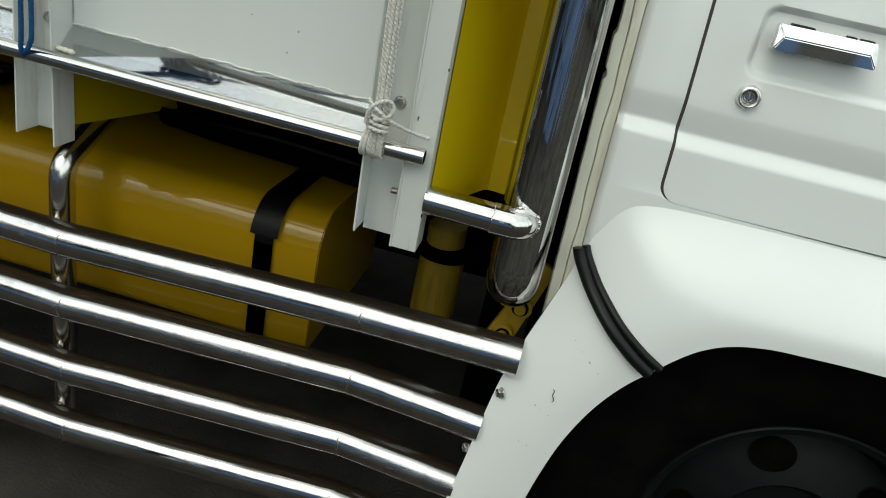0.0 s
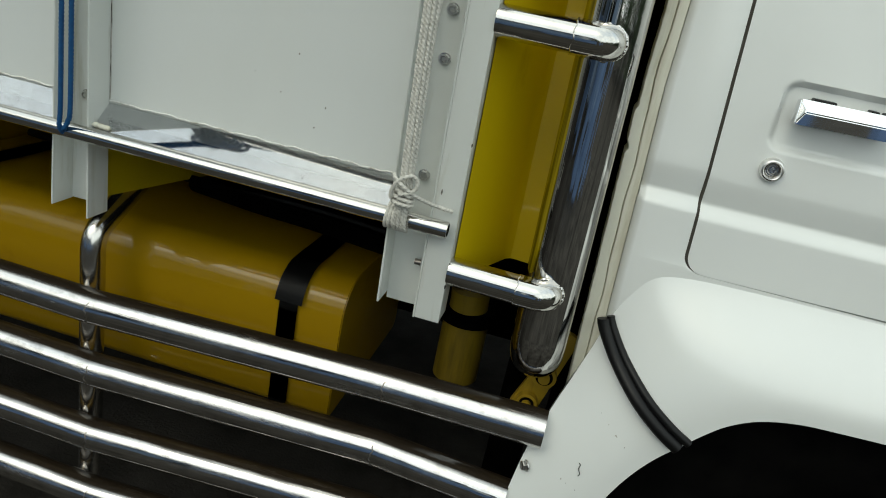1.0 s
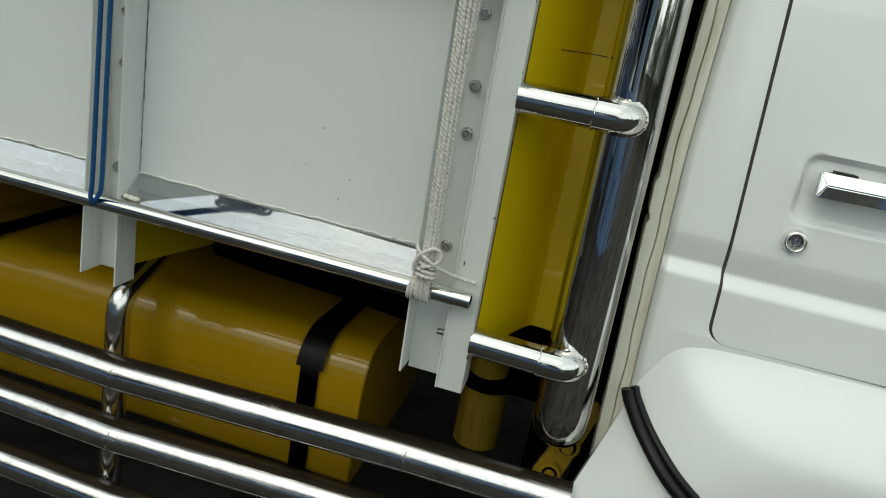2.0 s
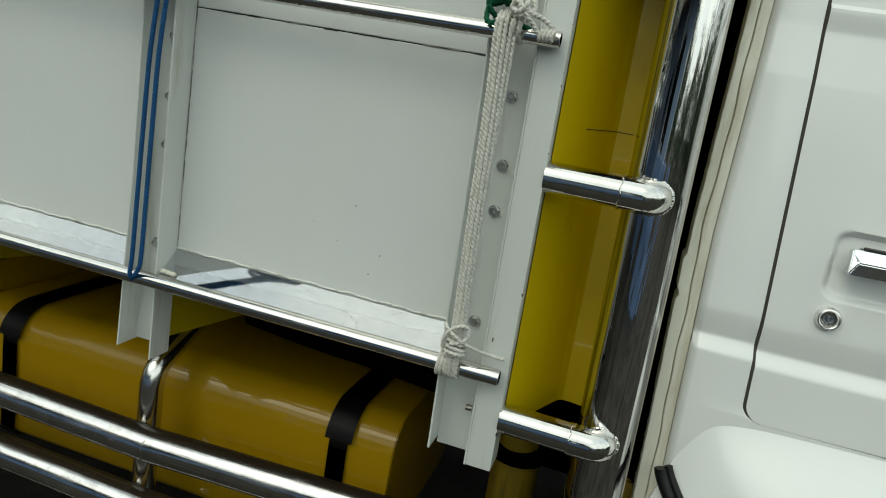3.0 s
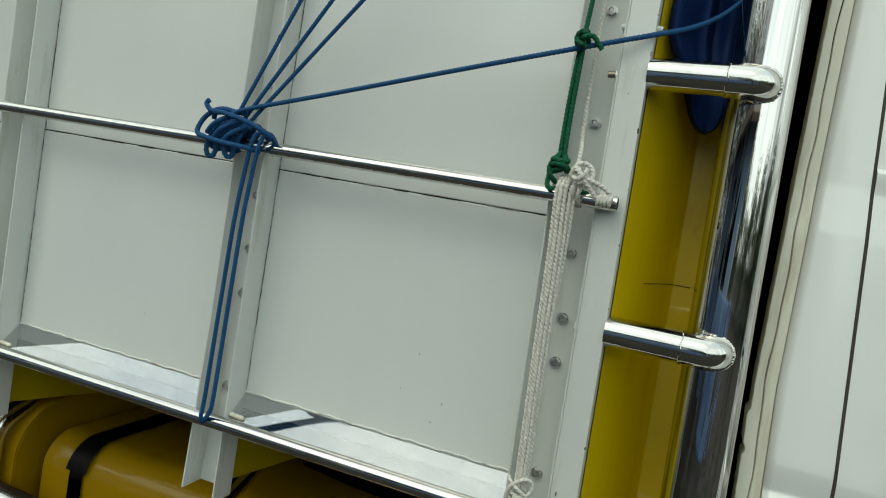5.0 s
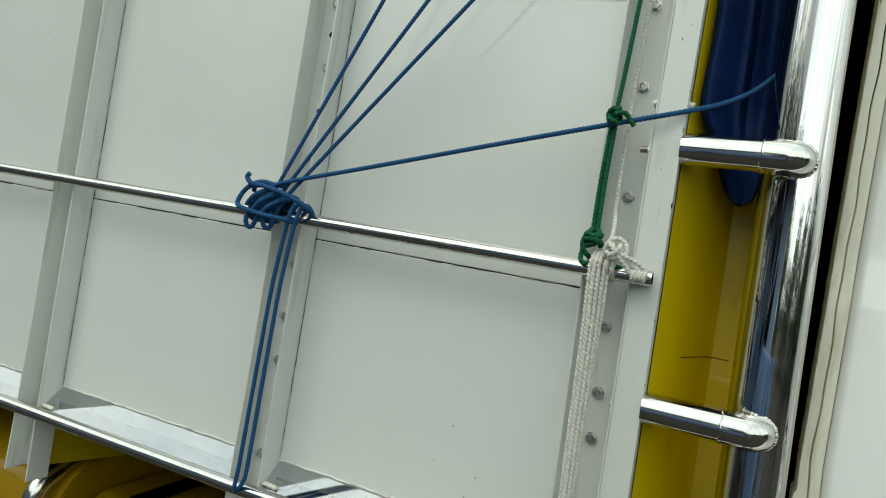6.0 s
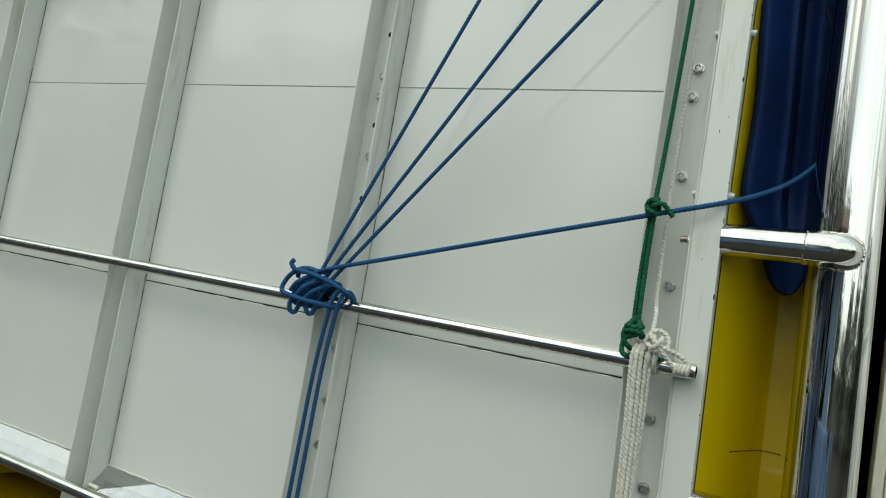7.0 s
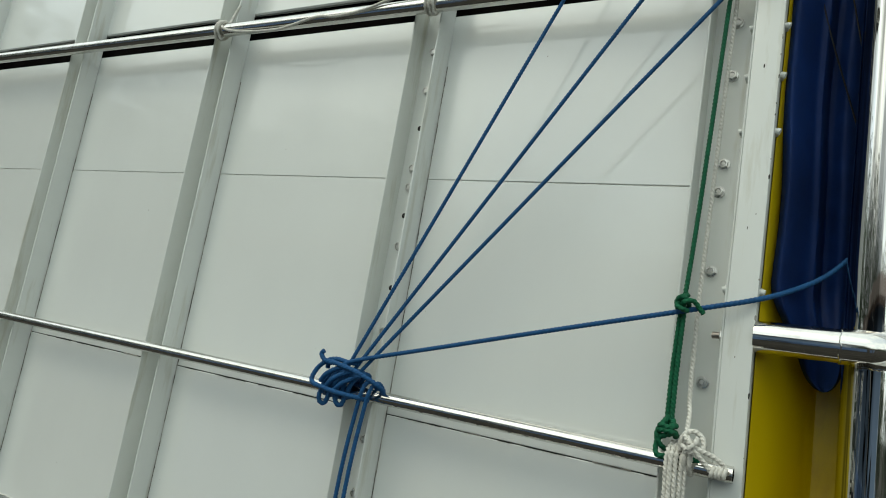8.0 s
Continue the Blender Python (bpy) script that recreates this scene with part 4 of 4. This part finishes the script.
sweep(bm, [p + Vector((-0.002, -0.003, -0.0020 - 0.002 * k / len(path))) for k, p in enumerate(path)], 0.0088, 12)
part("wing_seal", bm, RUBBER, cab, "black rubber edge seal", True)
bm = bmesh.new()
rows = []
for k in range(25):
    a = radians(200 - 220 * k / 24)
    rows.append([(0.72 + 0.47 * math.cos(a), y, 0.40 + 0.43 * math.sin(a)) for y in (0.0, 0.35)])
grid(bm, rows)
part("wheel_arch_liner", bm, BLACK, cab)
bm = bmesh.new()
box(bm, 0.26, 1.3, 0.34, 0.36, 0.2, 0.9)
part("inner_guard", bm, BLACK, cab)

for x, z in ((0.2364, 0.6017), (0.2097, 0.4888)):
    bolt(wing, x, -0.012, z, 0.4, radians(-60), 1.1)
bm = bmesh.new()
sweep(bm, smooth_path([(0.3035, on_wing(0.3035, 0.6442) - 0.0006, 0.6442), (0.3060, on_wing(0.3045, 0.6402) - 0.0006, 0.6402), (0.3045, on_wing(0.3045, 0.6352) - 0.0006, 0.6352), (0.3080, on_wing(0.3075, 0.6302) - 0.0006, 0.6292), (0.3065, on_wing(0.3065, 0.6252) - 0.0006, 0.6252)], 0.002), 0.0006, 5)
part("scratch", bm, GAP, wing, "small dark paint scratch")

rw = random.Random(8)
for k in range(12):
    a, b = rw.randint(3, 6), rw.uniform(0.35, 0.92)
    p = Vector(OUTER[a]).lerp(Vector(INNER[a]), b)
    bm = bmesh.new()
    bmesh.ops.create_icosphere(bm, subdivisions=1, radius=rw.uniform(0.0005, 0.0011), matrix=Matrix.Translation((p.x, wing_y(a, b), p.y)) @ Matrix.Diagonal((rw.uniform(0.8, 1.6), 0.5, rw.uniform(0.8, 1.8), 1)))
    part("dirt_speck", bm, GRIME, wing)

# ---------------------------------------------------------------- front wheel
wheel = thing("front_wheel", "black truck tyre on a black steel disc rim", "wheel", (0.729, 0.14, 0.416))
WX, WZ = 0.729, 0.416


def lathe(profile, n=56):
    bm = bmesh.new()
    rings = [[bm.verts.new((WX + r * math.cos(2 * math.pi * k / n), y, WZ + r * math.sin(2 * math.pi * k / n))) for k in range(n)] for r, y in profile]
    for a, b in zip(rings, rings[1:]):
        for k in range(n):
            bm.faces.new((a[k], a[(k + 1) % n], b[(k + 1) % n], b[k]))
    return bm


part("tyre", lathe([(0.222, 0.26), (0.25, 0.275), (0.33, 0.28), (0.41, 0.26), (0.425, 0.22), (0.425, 0.09), (0.411, 0.055), (0.34, 0.035), (0.27, 0.045), (0.235, 0.06), (0.222, 0.075)]), TYRE, wheel, "", True)
rim = part("rim", lathe([(0.224, 0.072), (0.230, 0.068), (0.226, 0.064), (0.214, 0.068), (0.206, 0.085), (0.198, 0.11), (0.19, 0.118), (0.155, 0.105), (0.12, 0.09), (0.105, 0.085), (0.09, 0.10), (0.0005, 0.10)]), RIM, wheel, "", True)
# Flat black discs on the rim stand for the shade in its openings.
for k in range(5):
    a = 2 * math.pi * k / 5 + radians(112)
    bm = bmesh.new()
    bmesh.ops.create_circle(bm, cap_ends=True, segments=20, radius=0.030, matrix=Matrix.Translation((WX + 0.152 * math.cos(a), 0.1015, WZ + 0.152 * math.sin(a))) @ Matrix.Rotation(-a, 4, "Y") @ Matrix.Rotation(radians(22), 4, "Z") @ Matrix.Rotation(radians(90), 4, "X") @ Matrix.Diagonal((0.95, 1.2, 1, 1)))
    part("vent_hole_disc", bm, BLACK, rim)

# ---------------------------------------------------------------- ropes
blue = thing("blue_rope", "blue fibre rope knotted on the middle rail, strands pulled tight", "rope", (-0.49, -0.07, 1.37))
for pts in (
    [(-0.4468, -0.0440, 1.3405), (-0.4488, -0.0460, 1.3545), (-0.4509, -0.0600, 1.3656), (-0.4525, -0.0740, 1.3618), (-0.4540, -0.0785, 1.3488), (-0.4590, -0.0760, 1.3267), (-0.4674, -0.0740, 1.2464), (-0.4709, -0.0730, 1.1458), (-0.4741, -0.0730, 0.9790), (-0.4767, -0.0720, 0.9414), (-0.4741, -0.0600, 0.9310), (-0.4680, -0.0480, 0.9369)],
    [(-0.4348, -0.0440, 1.3405), (-0.4368, -0.0460, 1.3546), (-0.4379, -0.0600, 1.3652), (-0.4386, -0.0740, 1.3613), (-0.4411, -0.0785, 1.3479), (-0.4460, -0.0760, 1.3268), (-0.4539, -0.0740, 1.2465), (-0.4569, -0.0730, 1.1459), (-0.4595, -0.0730, 0.9792), (-0.4641, -0.0720, 0.9517), (-0.4712, -0.0710, 0.9394), (-0.4771, -0.0600, 0.9330)],
):
    bm = bmesh.new()
    rope(bm, pts, 0.0035, depth=0.11)
    part("hanging_strand", bm, BLUE_ROPE, blue, "", True)
for x2, z2 in ((-0.2355, 1.962), (-0.1188, 1.9471), (-0.0143, 1.9345)):
    a = Vector((-0.4945 + (x2 + 0.25) * 0.12, -0.072, 1.379))
    b = Vector((x2, -0.060, z2))
    bm = bmesh.new()
    rope(bm, [a, a.lerp(b, 0.5), b, b + (b - a) * 0.45], 0.0032, 0.0009, depth=0.11)
    part("taut_strand", bm, BLUE_ROPE, blue, "", True)
bm = bmesh.new()
rope(bm, [(-0.4950, -0.0840, 1.3826), (-0.4650, -0.0800, 1.3958), (-0.3358, -0.0700, 1.4334), (-0.1658, -0.0660, 1.4810), (-0.0183, -0.0620, 1.5214), (0.0613, -0.0500, 1.5455), (0.0990, -0.0080, 1.5686), (0.1292, 0.0160, 1.5917), (0.1552, 0.0320, 1.6207)], 0.0035, 0.0009, depth=0.11)
part("side_strand", bm, BLUE_ROPE, blue, "", True)
bm = bmesh.new()
rk = random.Random(7)
for j in range(7):
    cx = -0.5275 + 0.0082 * j
    lean = 0.013 + rk.uniform(-0.003, 0.003)
    swell = 0.88 + 0.22 * math.sin(math.pi * (j + 0.6) / 7.2)
    ph = rk.uniform(0, 6.28)
    pts = []
    for k in range(18):
        a = ph + 2 * math.pi * k / 15
        pts.append((cx + lean * math.sin(a) + 0.002 * math.sin(2 * a + j), -0.0575 + swell * 0.0185 * math.cos(a), 1.3560 + swell * 0.0200 * math.sin(a)))
    rope(bm, pts, 0.0040, depth=0.11)
lay_ropes(bm, (
    [(-0.4710, -0.0740, 1.3887), (-0.4870, -0.0800, 1.3886), (-0.5049, -0.0830, 1.3906), (-0.5219, -0.0830, 1.3865), (-0.5379, -0.0830, 1.3743), (-0.5444, -0.0860, 1.3583), (-0.5399, -0.0890, 1.3503), (-0.5269, -0.0910, 1.3474), (-0.5000, -0.0910, 1.3436), (-0.4740, -0.0870, 1.3417), (-0.4590, -0.0800, 1.3407), (-0.4469, -0.0660, 1.3387)],
    [(-0.5229, -0.0800, 1.3764), (-0.5169, -0.0870, 1.3825), (-0.5030, -0.0910, 1.3846), (-0.4890, -0.0920, 1.3827), (-0.4641, -0.0900, 1.3779), (-0.4432, -0.0860, 1.3709), (-0.4282, -0.0780, 1.3629), (-0.4250, -0.0660, 1.3548), (-0.4309, -0.0520, 1.3447), (-0.4408, -0.0460, 1.3385)],
    [(-0.5070, -0.0880, 1.3856), (-0.5210, -0.0900, 1.3855), (-0.5289, -0.0900, 1.3905), (-0.5314, -0.0900, 1.3960), (-0.5274, -0.0900, 1.3995)],
), 0.0040, 0.11)
lay_ropes(bm, (
    [(-0.5249, -0.0780, 1.3503), (-0.5279, -0.0820, 1.3343), (-0.5259, -0.0800, 1.3238), (-0.5203, -0.0760, 1.3227), (-0.5173, -0.0740, 1.3323), (-0.5168, -0.0700, 1.3463)],
    [(-0.5029, -0.0800, 1.3485), (-0.4979, -0.0820, 1.3345), (-0.4934, -0.0800, 1.3255), (-0.4884, -0.0760, 1.3255), (-0.4874, -0.0720, 1.3365), (-0.4888, -0.0680, 1.3484)],
    [(-0.5289, -0.0840, 1.3544), (-0.5169, -0.0880, 1.3665), (-0.5000, -0.0880, 1.3766), (-0.4830, -0.0840, 1.3827)],
    [(-0.5149, -0.0860, 1.3485), (-0.5030, -0.0890, 1.3606), (-0.4870, -0.0870, 1.3707), (-0.4730, -0.0810, 1.3767)],
    [(-0.4989, -0.0840, 1.3465), (-0.4870, -0.0860, 1.3566), (-0.4750, -0.0830, 1.3647), (-0.4670, -0.0760, 1.3707)],
), 0.0040, 0.11)
part("knot", bm, BLUE_ROPE, blue, "tangled blue knot round the rail", True)

white = thing("white_rope", "white twisted rope bundle lashed between the middle and lower rails", "rope", (0.0, -0.07, 1.35))
for xt, xm, xb, y, r in (
    (-0.0150, -0.0113, -0.0022, -0.0790, 0.0038), (-0.0088, -0.0055, 0.0032, -0.0812, 0.0038),
    (-0.0026, 0.0002, 0.0084, -0.0800, 0.0036), (0.0037, 0.0055, 0.0118, -0.0765, 0.0035), (0.0089, 0.0091, 0.0054, -0.0725, 0.0032),
):
    xt, xm, xb = (c + (x - c) * 0.84 for x, c in ((xt, -0.0030), (xm, -0.0005), (xb, 0.0050)))
    bm = bmesh.new()
    rope(bm, [(xt + 0.004, -0.046, 1.350), (xt + 0.002, -0.060, 1.366), (xt, y + 0.003, 1.356), (xt, y, 1.338), (xm, y, 1.27), ((xm + xb) / 2, y - 0.001, 1.14), (xb, y + 0.001, 1.01), (xb, y + 0.002, 0.963), (xb, -0.072, 0.928), (xb, -0.056, 0.918)], r * 0.78, depth=0.26)
    part("strand", bm, WHITE_ROPE, white, "", True)
bm = bmesh.new()
rope(bm, [(0.0040, -0.0740, 1.3716), (0.0023, -0.0550, 1.3993), (-0.0024, -0.0400, 1.4291), (-0.0048, -0.0340, 1.5284), (-0.0041, -0.0320, 1.6376), (-0.0005, -0.0340, 1.8462), (0.0074, -0.0340, 2.1967)], 0.0029)
part("thin_line", bm, WHITE_ROPE, white, "", True)
bm = bmesh.new()
for pts in (
    [(0.0002, -0.0760, 1.3596), (0.0005, -0.0790, 1.3696), (0.0048, -0.0800, 1.3786), (0.0136, -0.0790, 1.3831), (0.0230, -0.0790, 1.3777), (0.0260, -0.0820, 1.3678), (0.0196, -0.0860, 1.3608), (0.0077, -0.0870, 1.3597)],
    [(0.0038, -0.0800, 1.3776), (0.0096, -0.0860, 1.3717), (0.0175, -0.0880, 1.3668), (0.0235, -0.0860, 1.3638), (0.0384, -0.0810, 1.3589), (0.0489, -0.0770, 1.3510), (0.0470, -0.0780, 1.3431), (0.0366, -0.0800, 1.3430), (0.0286, -0.0830, 1.3509), (0.0205, -0.0870, 1.3598), (0.0126, -0.0870, 1.3687), (0.0077, -0.0830, 1.3766)],
    [(0.0028, -0.0840, 1.3657), (0.0096, -0.0890, 1.3627), (0.0174, -0.0900, 1.3698), (0.0194, -0.0860, 1.3767)],
):
    rope(bm, pts, 0.0031)
for x in (0.0055, 0.0125):
    rope(bm, [(x + 0.0015 * math.sin(t), -0.0575 + 0.0205 * math.cos(t), 1.3520 + 0.0185 * math.sin(t)) for t in [2 * math.pi * k / 14 for k in range(16)]], 0.0032)
for k in range(4):
    cx = 0.0375 + 0.0042 * k
    rope(bm, [(cx + 0.0012 * math.sin(t), -0.0785 + 0.0052 * math.cos(t), 1.3430 + 0.0052 * math.sin(t)) for t in [2 * math.pi * j / 10 for j in range(12)]], 0.0024)
part("upper_hitch", bm, WHITE_ROPE, white, "", True)
bm = bmesh.new()
for j in range(5):
    x = -0.0140 + 0.0056 * j
    pts = [(x + 0.0015 * math.sin(t + j), -0.059 + 0.0150 * math.cos(t + 0.4), 0.9365 + (0.0160 + 0.0006 * math.sin(2.3 * j)) * math.sin(t + 0.4)) for t in [2 * math.pi * k / 14 for k in range(16)]]
    rope(bm, pts, 0.0028)
for j, (z, tilt) in enumerate(((0.9605, 0.10), (0.9670, 0.22), (0.9745, 0.30))):
    pts = [(0.0043 + 0.0122 * math.cos(t), -0.0770 + 0.0092 * math.sin(t), z - tilt * 0.0118 * math.cos(t)) for t in [2 * math.pi * k / 14 + 1.2 for k in range(16)]]
    rope(bm, pts, 0.0029)
for pts in (
    [(-0.0094, -0.0840, 0.9648), (-0.0076, -0.0880, 0.9790), (0.0002, -0.0890, 0.9913), (0.0121, -0.0860, 0.9974), (0.0192, -0.0820, 0.9933), (0.0199, -0.0820, 0.9832), (0.0124, -0.0860, 0.9762), (0.0004, -0.0880, 0.9720)],
    [(-0.0106, -0.0800, 0.9940), (-0.0058, -0.0870, 0.9912), (0.0063, -0.0890, 0.9832), (0.0185, -0.0820, 0.9741), (0.0329, -0.0700, 0.9660), (0.0472, -0.0580, 0.9598), (0.0635, -0.0500, 0.9558)],
):
    rope(bm, pts, 0.0026)
part("lower_lashing", bm, WHITE_ROPE, white, "", True)

top_line = thing("thin_rope", "thin grey-white cord tied along the upper rail", "rope", (-0.7, -0.06, 1.98))
bm = bmesh.new()
rope(bm, [(-0.9538, -0.0620, 1.9982), (-0.9385, -0.0780, 1.9794), (-0.8974, -0.0760, 1.9687), (-0.7951, -0.0740, 1.9637), (-0.7036, -0.0760, 1.9771), (-0.6531, -0.0780, 1.9726), (-0.5927, -0.0780, 1.9781), (-0.5423, -0.0760, 1.9919), (-0.4821, -0.0720, 2.0035), (-0.3923, -0.0700, 2.0087)], 0.0027)
part("slack_line", bm, WHITE_ROPE, top_line, "", True)
for x in (-0.962, -0.472, -0.466):
    bm = bmesh.new()
    rope(bm, [(x + 0.004 * math.sin(t) + 0.0012 * t, -0.062 + 0.0165 * math.cos(t), 1.983 + 0.017 * math.sin(t)) for t in [2 * math.pi * k / 12 for k in range(22)]] + [(x + 0.015, -0.05, 2.02), (x + 0.02, -0.045, 2.045)], 0.0029)
    part("loop", bm, WHITE_ROPE, top_line, "", True)

green = thing("green_rope", "dark green braided rope tied above the middle rail", "rope", (-0.02, -0.05, 1.38))
for pts, r in (
    ([(-0.0217, -0.0580, 1.3773), (-0.0231, -0.0540, 1.4489), (-0.0211, -0.0540, 1.5283)], 0.0031),
    ([(-0.0158, -0.0600, 1.3774), (-0.0173, -0.0570, 1.4489), (-0.0163, -0.0570, 1.5283)], 0.0031),
    ([(-0.0191, -0.0540, 1.5234), (-0.0144, -0.0480, 1.6474), (-0.0050, -0.0480, 1.9396), (0.0051, -0.0500, 2.2467)], 0.0031),
):
    bm = bmesh.new()
    rope(bm, pts, r)
    part("strand", bm, GREEN_ROPE, green, "", True)
bm = bmesh.new()
tight = (
    [(-0.0199, -0.0560, 1.4042), (-0.0235, -0.0680, 1.3913), (-0.0265, -0.0740, 1.3774), (-0.0265, -0.0760, 1.3654), (-0.0229, -0.0740, 1.3535), (-0.0181, -0.0640, 1.3455), (-0.0163, -0.0500, 1.3455)],
    [(-0.0281, -0.0620, 1.3693), (-0.0256, -0.0760, 1.3764), (-0.0189, -0.0810, 1.3794), (-0.0119, -0.0780, 1.3775), (-0.0086, -0.0680, 1.3735), (-0.0113, -0.0580, 1.3694)],
    [(-0.0155, -0.0580, 1.3992), (-0.0123, -0.0720, 1.3874), (-0.0159, -0.0800, 1.3854), (-0.0233, -0.0790, 1.3873), (-0.0249, -0.0680, 1.3833), (-0.0198, -0.0600, 1.3773)],
)
lay_ropes(bm, [[(-0.019 + (x + 0.019) * 1.15, y, 1.377 + (z - 1.377) * 0.66) for x, y, z in line] for line in tight], 0.0034, 0.16)
for dz in (-0.004, 0.004):
    rope(bm, [(-0.0190 + 0.0095 * math.cos(t), -0.0650 + 0.0110 * math.sin(t), 1.3770 + dz + 0.0040 * math.cos(t + 40 * dz)) for t in [2 * math.pi * k / 12 for k in range(14)]], 0.0034, depth=0.16)
lay_ropes(bm, (
    [(-0.0230, -0.0740, 1.3714), (-0.0283, -0.0720, 1.3614), (-0.0254, -0.0760, 1.3495), (-0.0139, -0.0720, 1.3496), (0.0044, -0.0660, 1.3517), (0.0164, -0.0620, 1.3497), (0.0244, -0.0580, 1.3478)],
), 0.0033, 0.16)
part("knot", bm, GREEN_ROPE, green, "", True)
bm = bmesh.new()
lay_ropes(bm, (
    [(-0.0236, -0.0580, 1.5223), (-0.0240, -0.0680, 1.5322), (-0.0182, -0.0720, 1.5382), (-0.0117, -0.0680, 1.5343), (-0.0109, -0.0580, 1.5283)],
    [(-0.0139, -0.0560, 1.5432), (-0.0210, -0.0660, 1.5362), (-0.0230, -0.0700, 1.5273), (-0.0167, -0.0720, 1.5233), (-0.0110, -0.0640, 1.5224)],
    [(-0.0180, -0.0660, 1.5283), (-0.0143, -0.0720, 1.5323), (-0.0048, -0.0680, 1.5343), (0.0032, -0.0640, 1.5254), (0.0072, -0.0620, 1.5205)],
), 0.0033, 0.16)
part("knot", bm, GREEN_ROPE, green, "", True)

# ---------------------------------------------------------------- tarpaulin end
tarp = thing("tarpaulin", "dark blue tarpaulin end hanging in folds beside the yellow channel", "tarpaulin", (0.13, 0.05, 1.46))
bm = bmesh.new()
rows = []
for i in range(70):
    z = 1.4545 + 0.9 * (i / 69) ** 1.9
    h = z - 1.4545
    left = 0.137 - 0.034 * math.sqrt(1 - (1 - min(1.0, h / 0.060)) ** 2) - 0.031 * ease(0.03, 0.12, h) + 0.002 * ease(0.12, 0.2, h) - 0.0085 * ease(0.22, 0.40, h)
    right = 0.137 + 0.019 * math.sqrt(1 - (1 - min(1.0, h / 0.040)) ** 2) + 0.005 * ease(0.03, 0.12, h)
    row = []
    for k in range(61):
        u = k / 60
        x = left + (right - left) * u
        fold = 0.50 + 0.05 * math.sin(6 * z) + 0.10 * (1 - ease(0.0, 0.10, h))
        y = 0.072 - 0.036 * ease(-0.08, 0.14, u) + 0.006 * ease(0.16, 0.34, u) - 0.007 * ease(0.36, fold, u) + 0.034 * ease(fold, fold + 0.09, u) * ease(0.03, 0.14, h)
        y -= 0.010 * ease(fold + 0.14, fold + 0.30, u) * ease(0.05, 0.2, h) - 0.012 * ease(fold + 0.32, 1.0, u)
        y -= 0.068 * (1 - ease(0.0, 0.5, u)) * ease(0.02, 0.10, h)
        y += 0.0016 * math.sin(11 * u + 9 * z) + 0.0010 * math.sin(31 * z + 3 * u) + 0.010 * (1 - ease(0.0, 0.10, h))
        row.append((x, y, z))
    rows.append(row)
grid(bm, rows)
bmesh.ops.solidify(bm, geom=list(bm.faces), thickness=0.003)
part("cloth", bm, TARP, tarp, "", True)
for pts in ([(0.0928, 0.0300, 1.9967), (0.1134, 0.0340, 1.9168), (0.1502, 0.0500, 1.7976), (0.1584, 0.0600, 1.7679)], [(0.1307, 0.0450, 1.9968), (0.1476, 0.0550, 1.9171), (0.1609, 0.0600, 1.8574)]):
    bm = bmesh.new()
    sweep(bm, smooth_path(pts, 0.01), 0.0011, 6)
    part("lashing_cord", bm, RUBBER, tarp, "thin dark lashing cord", True)
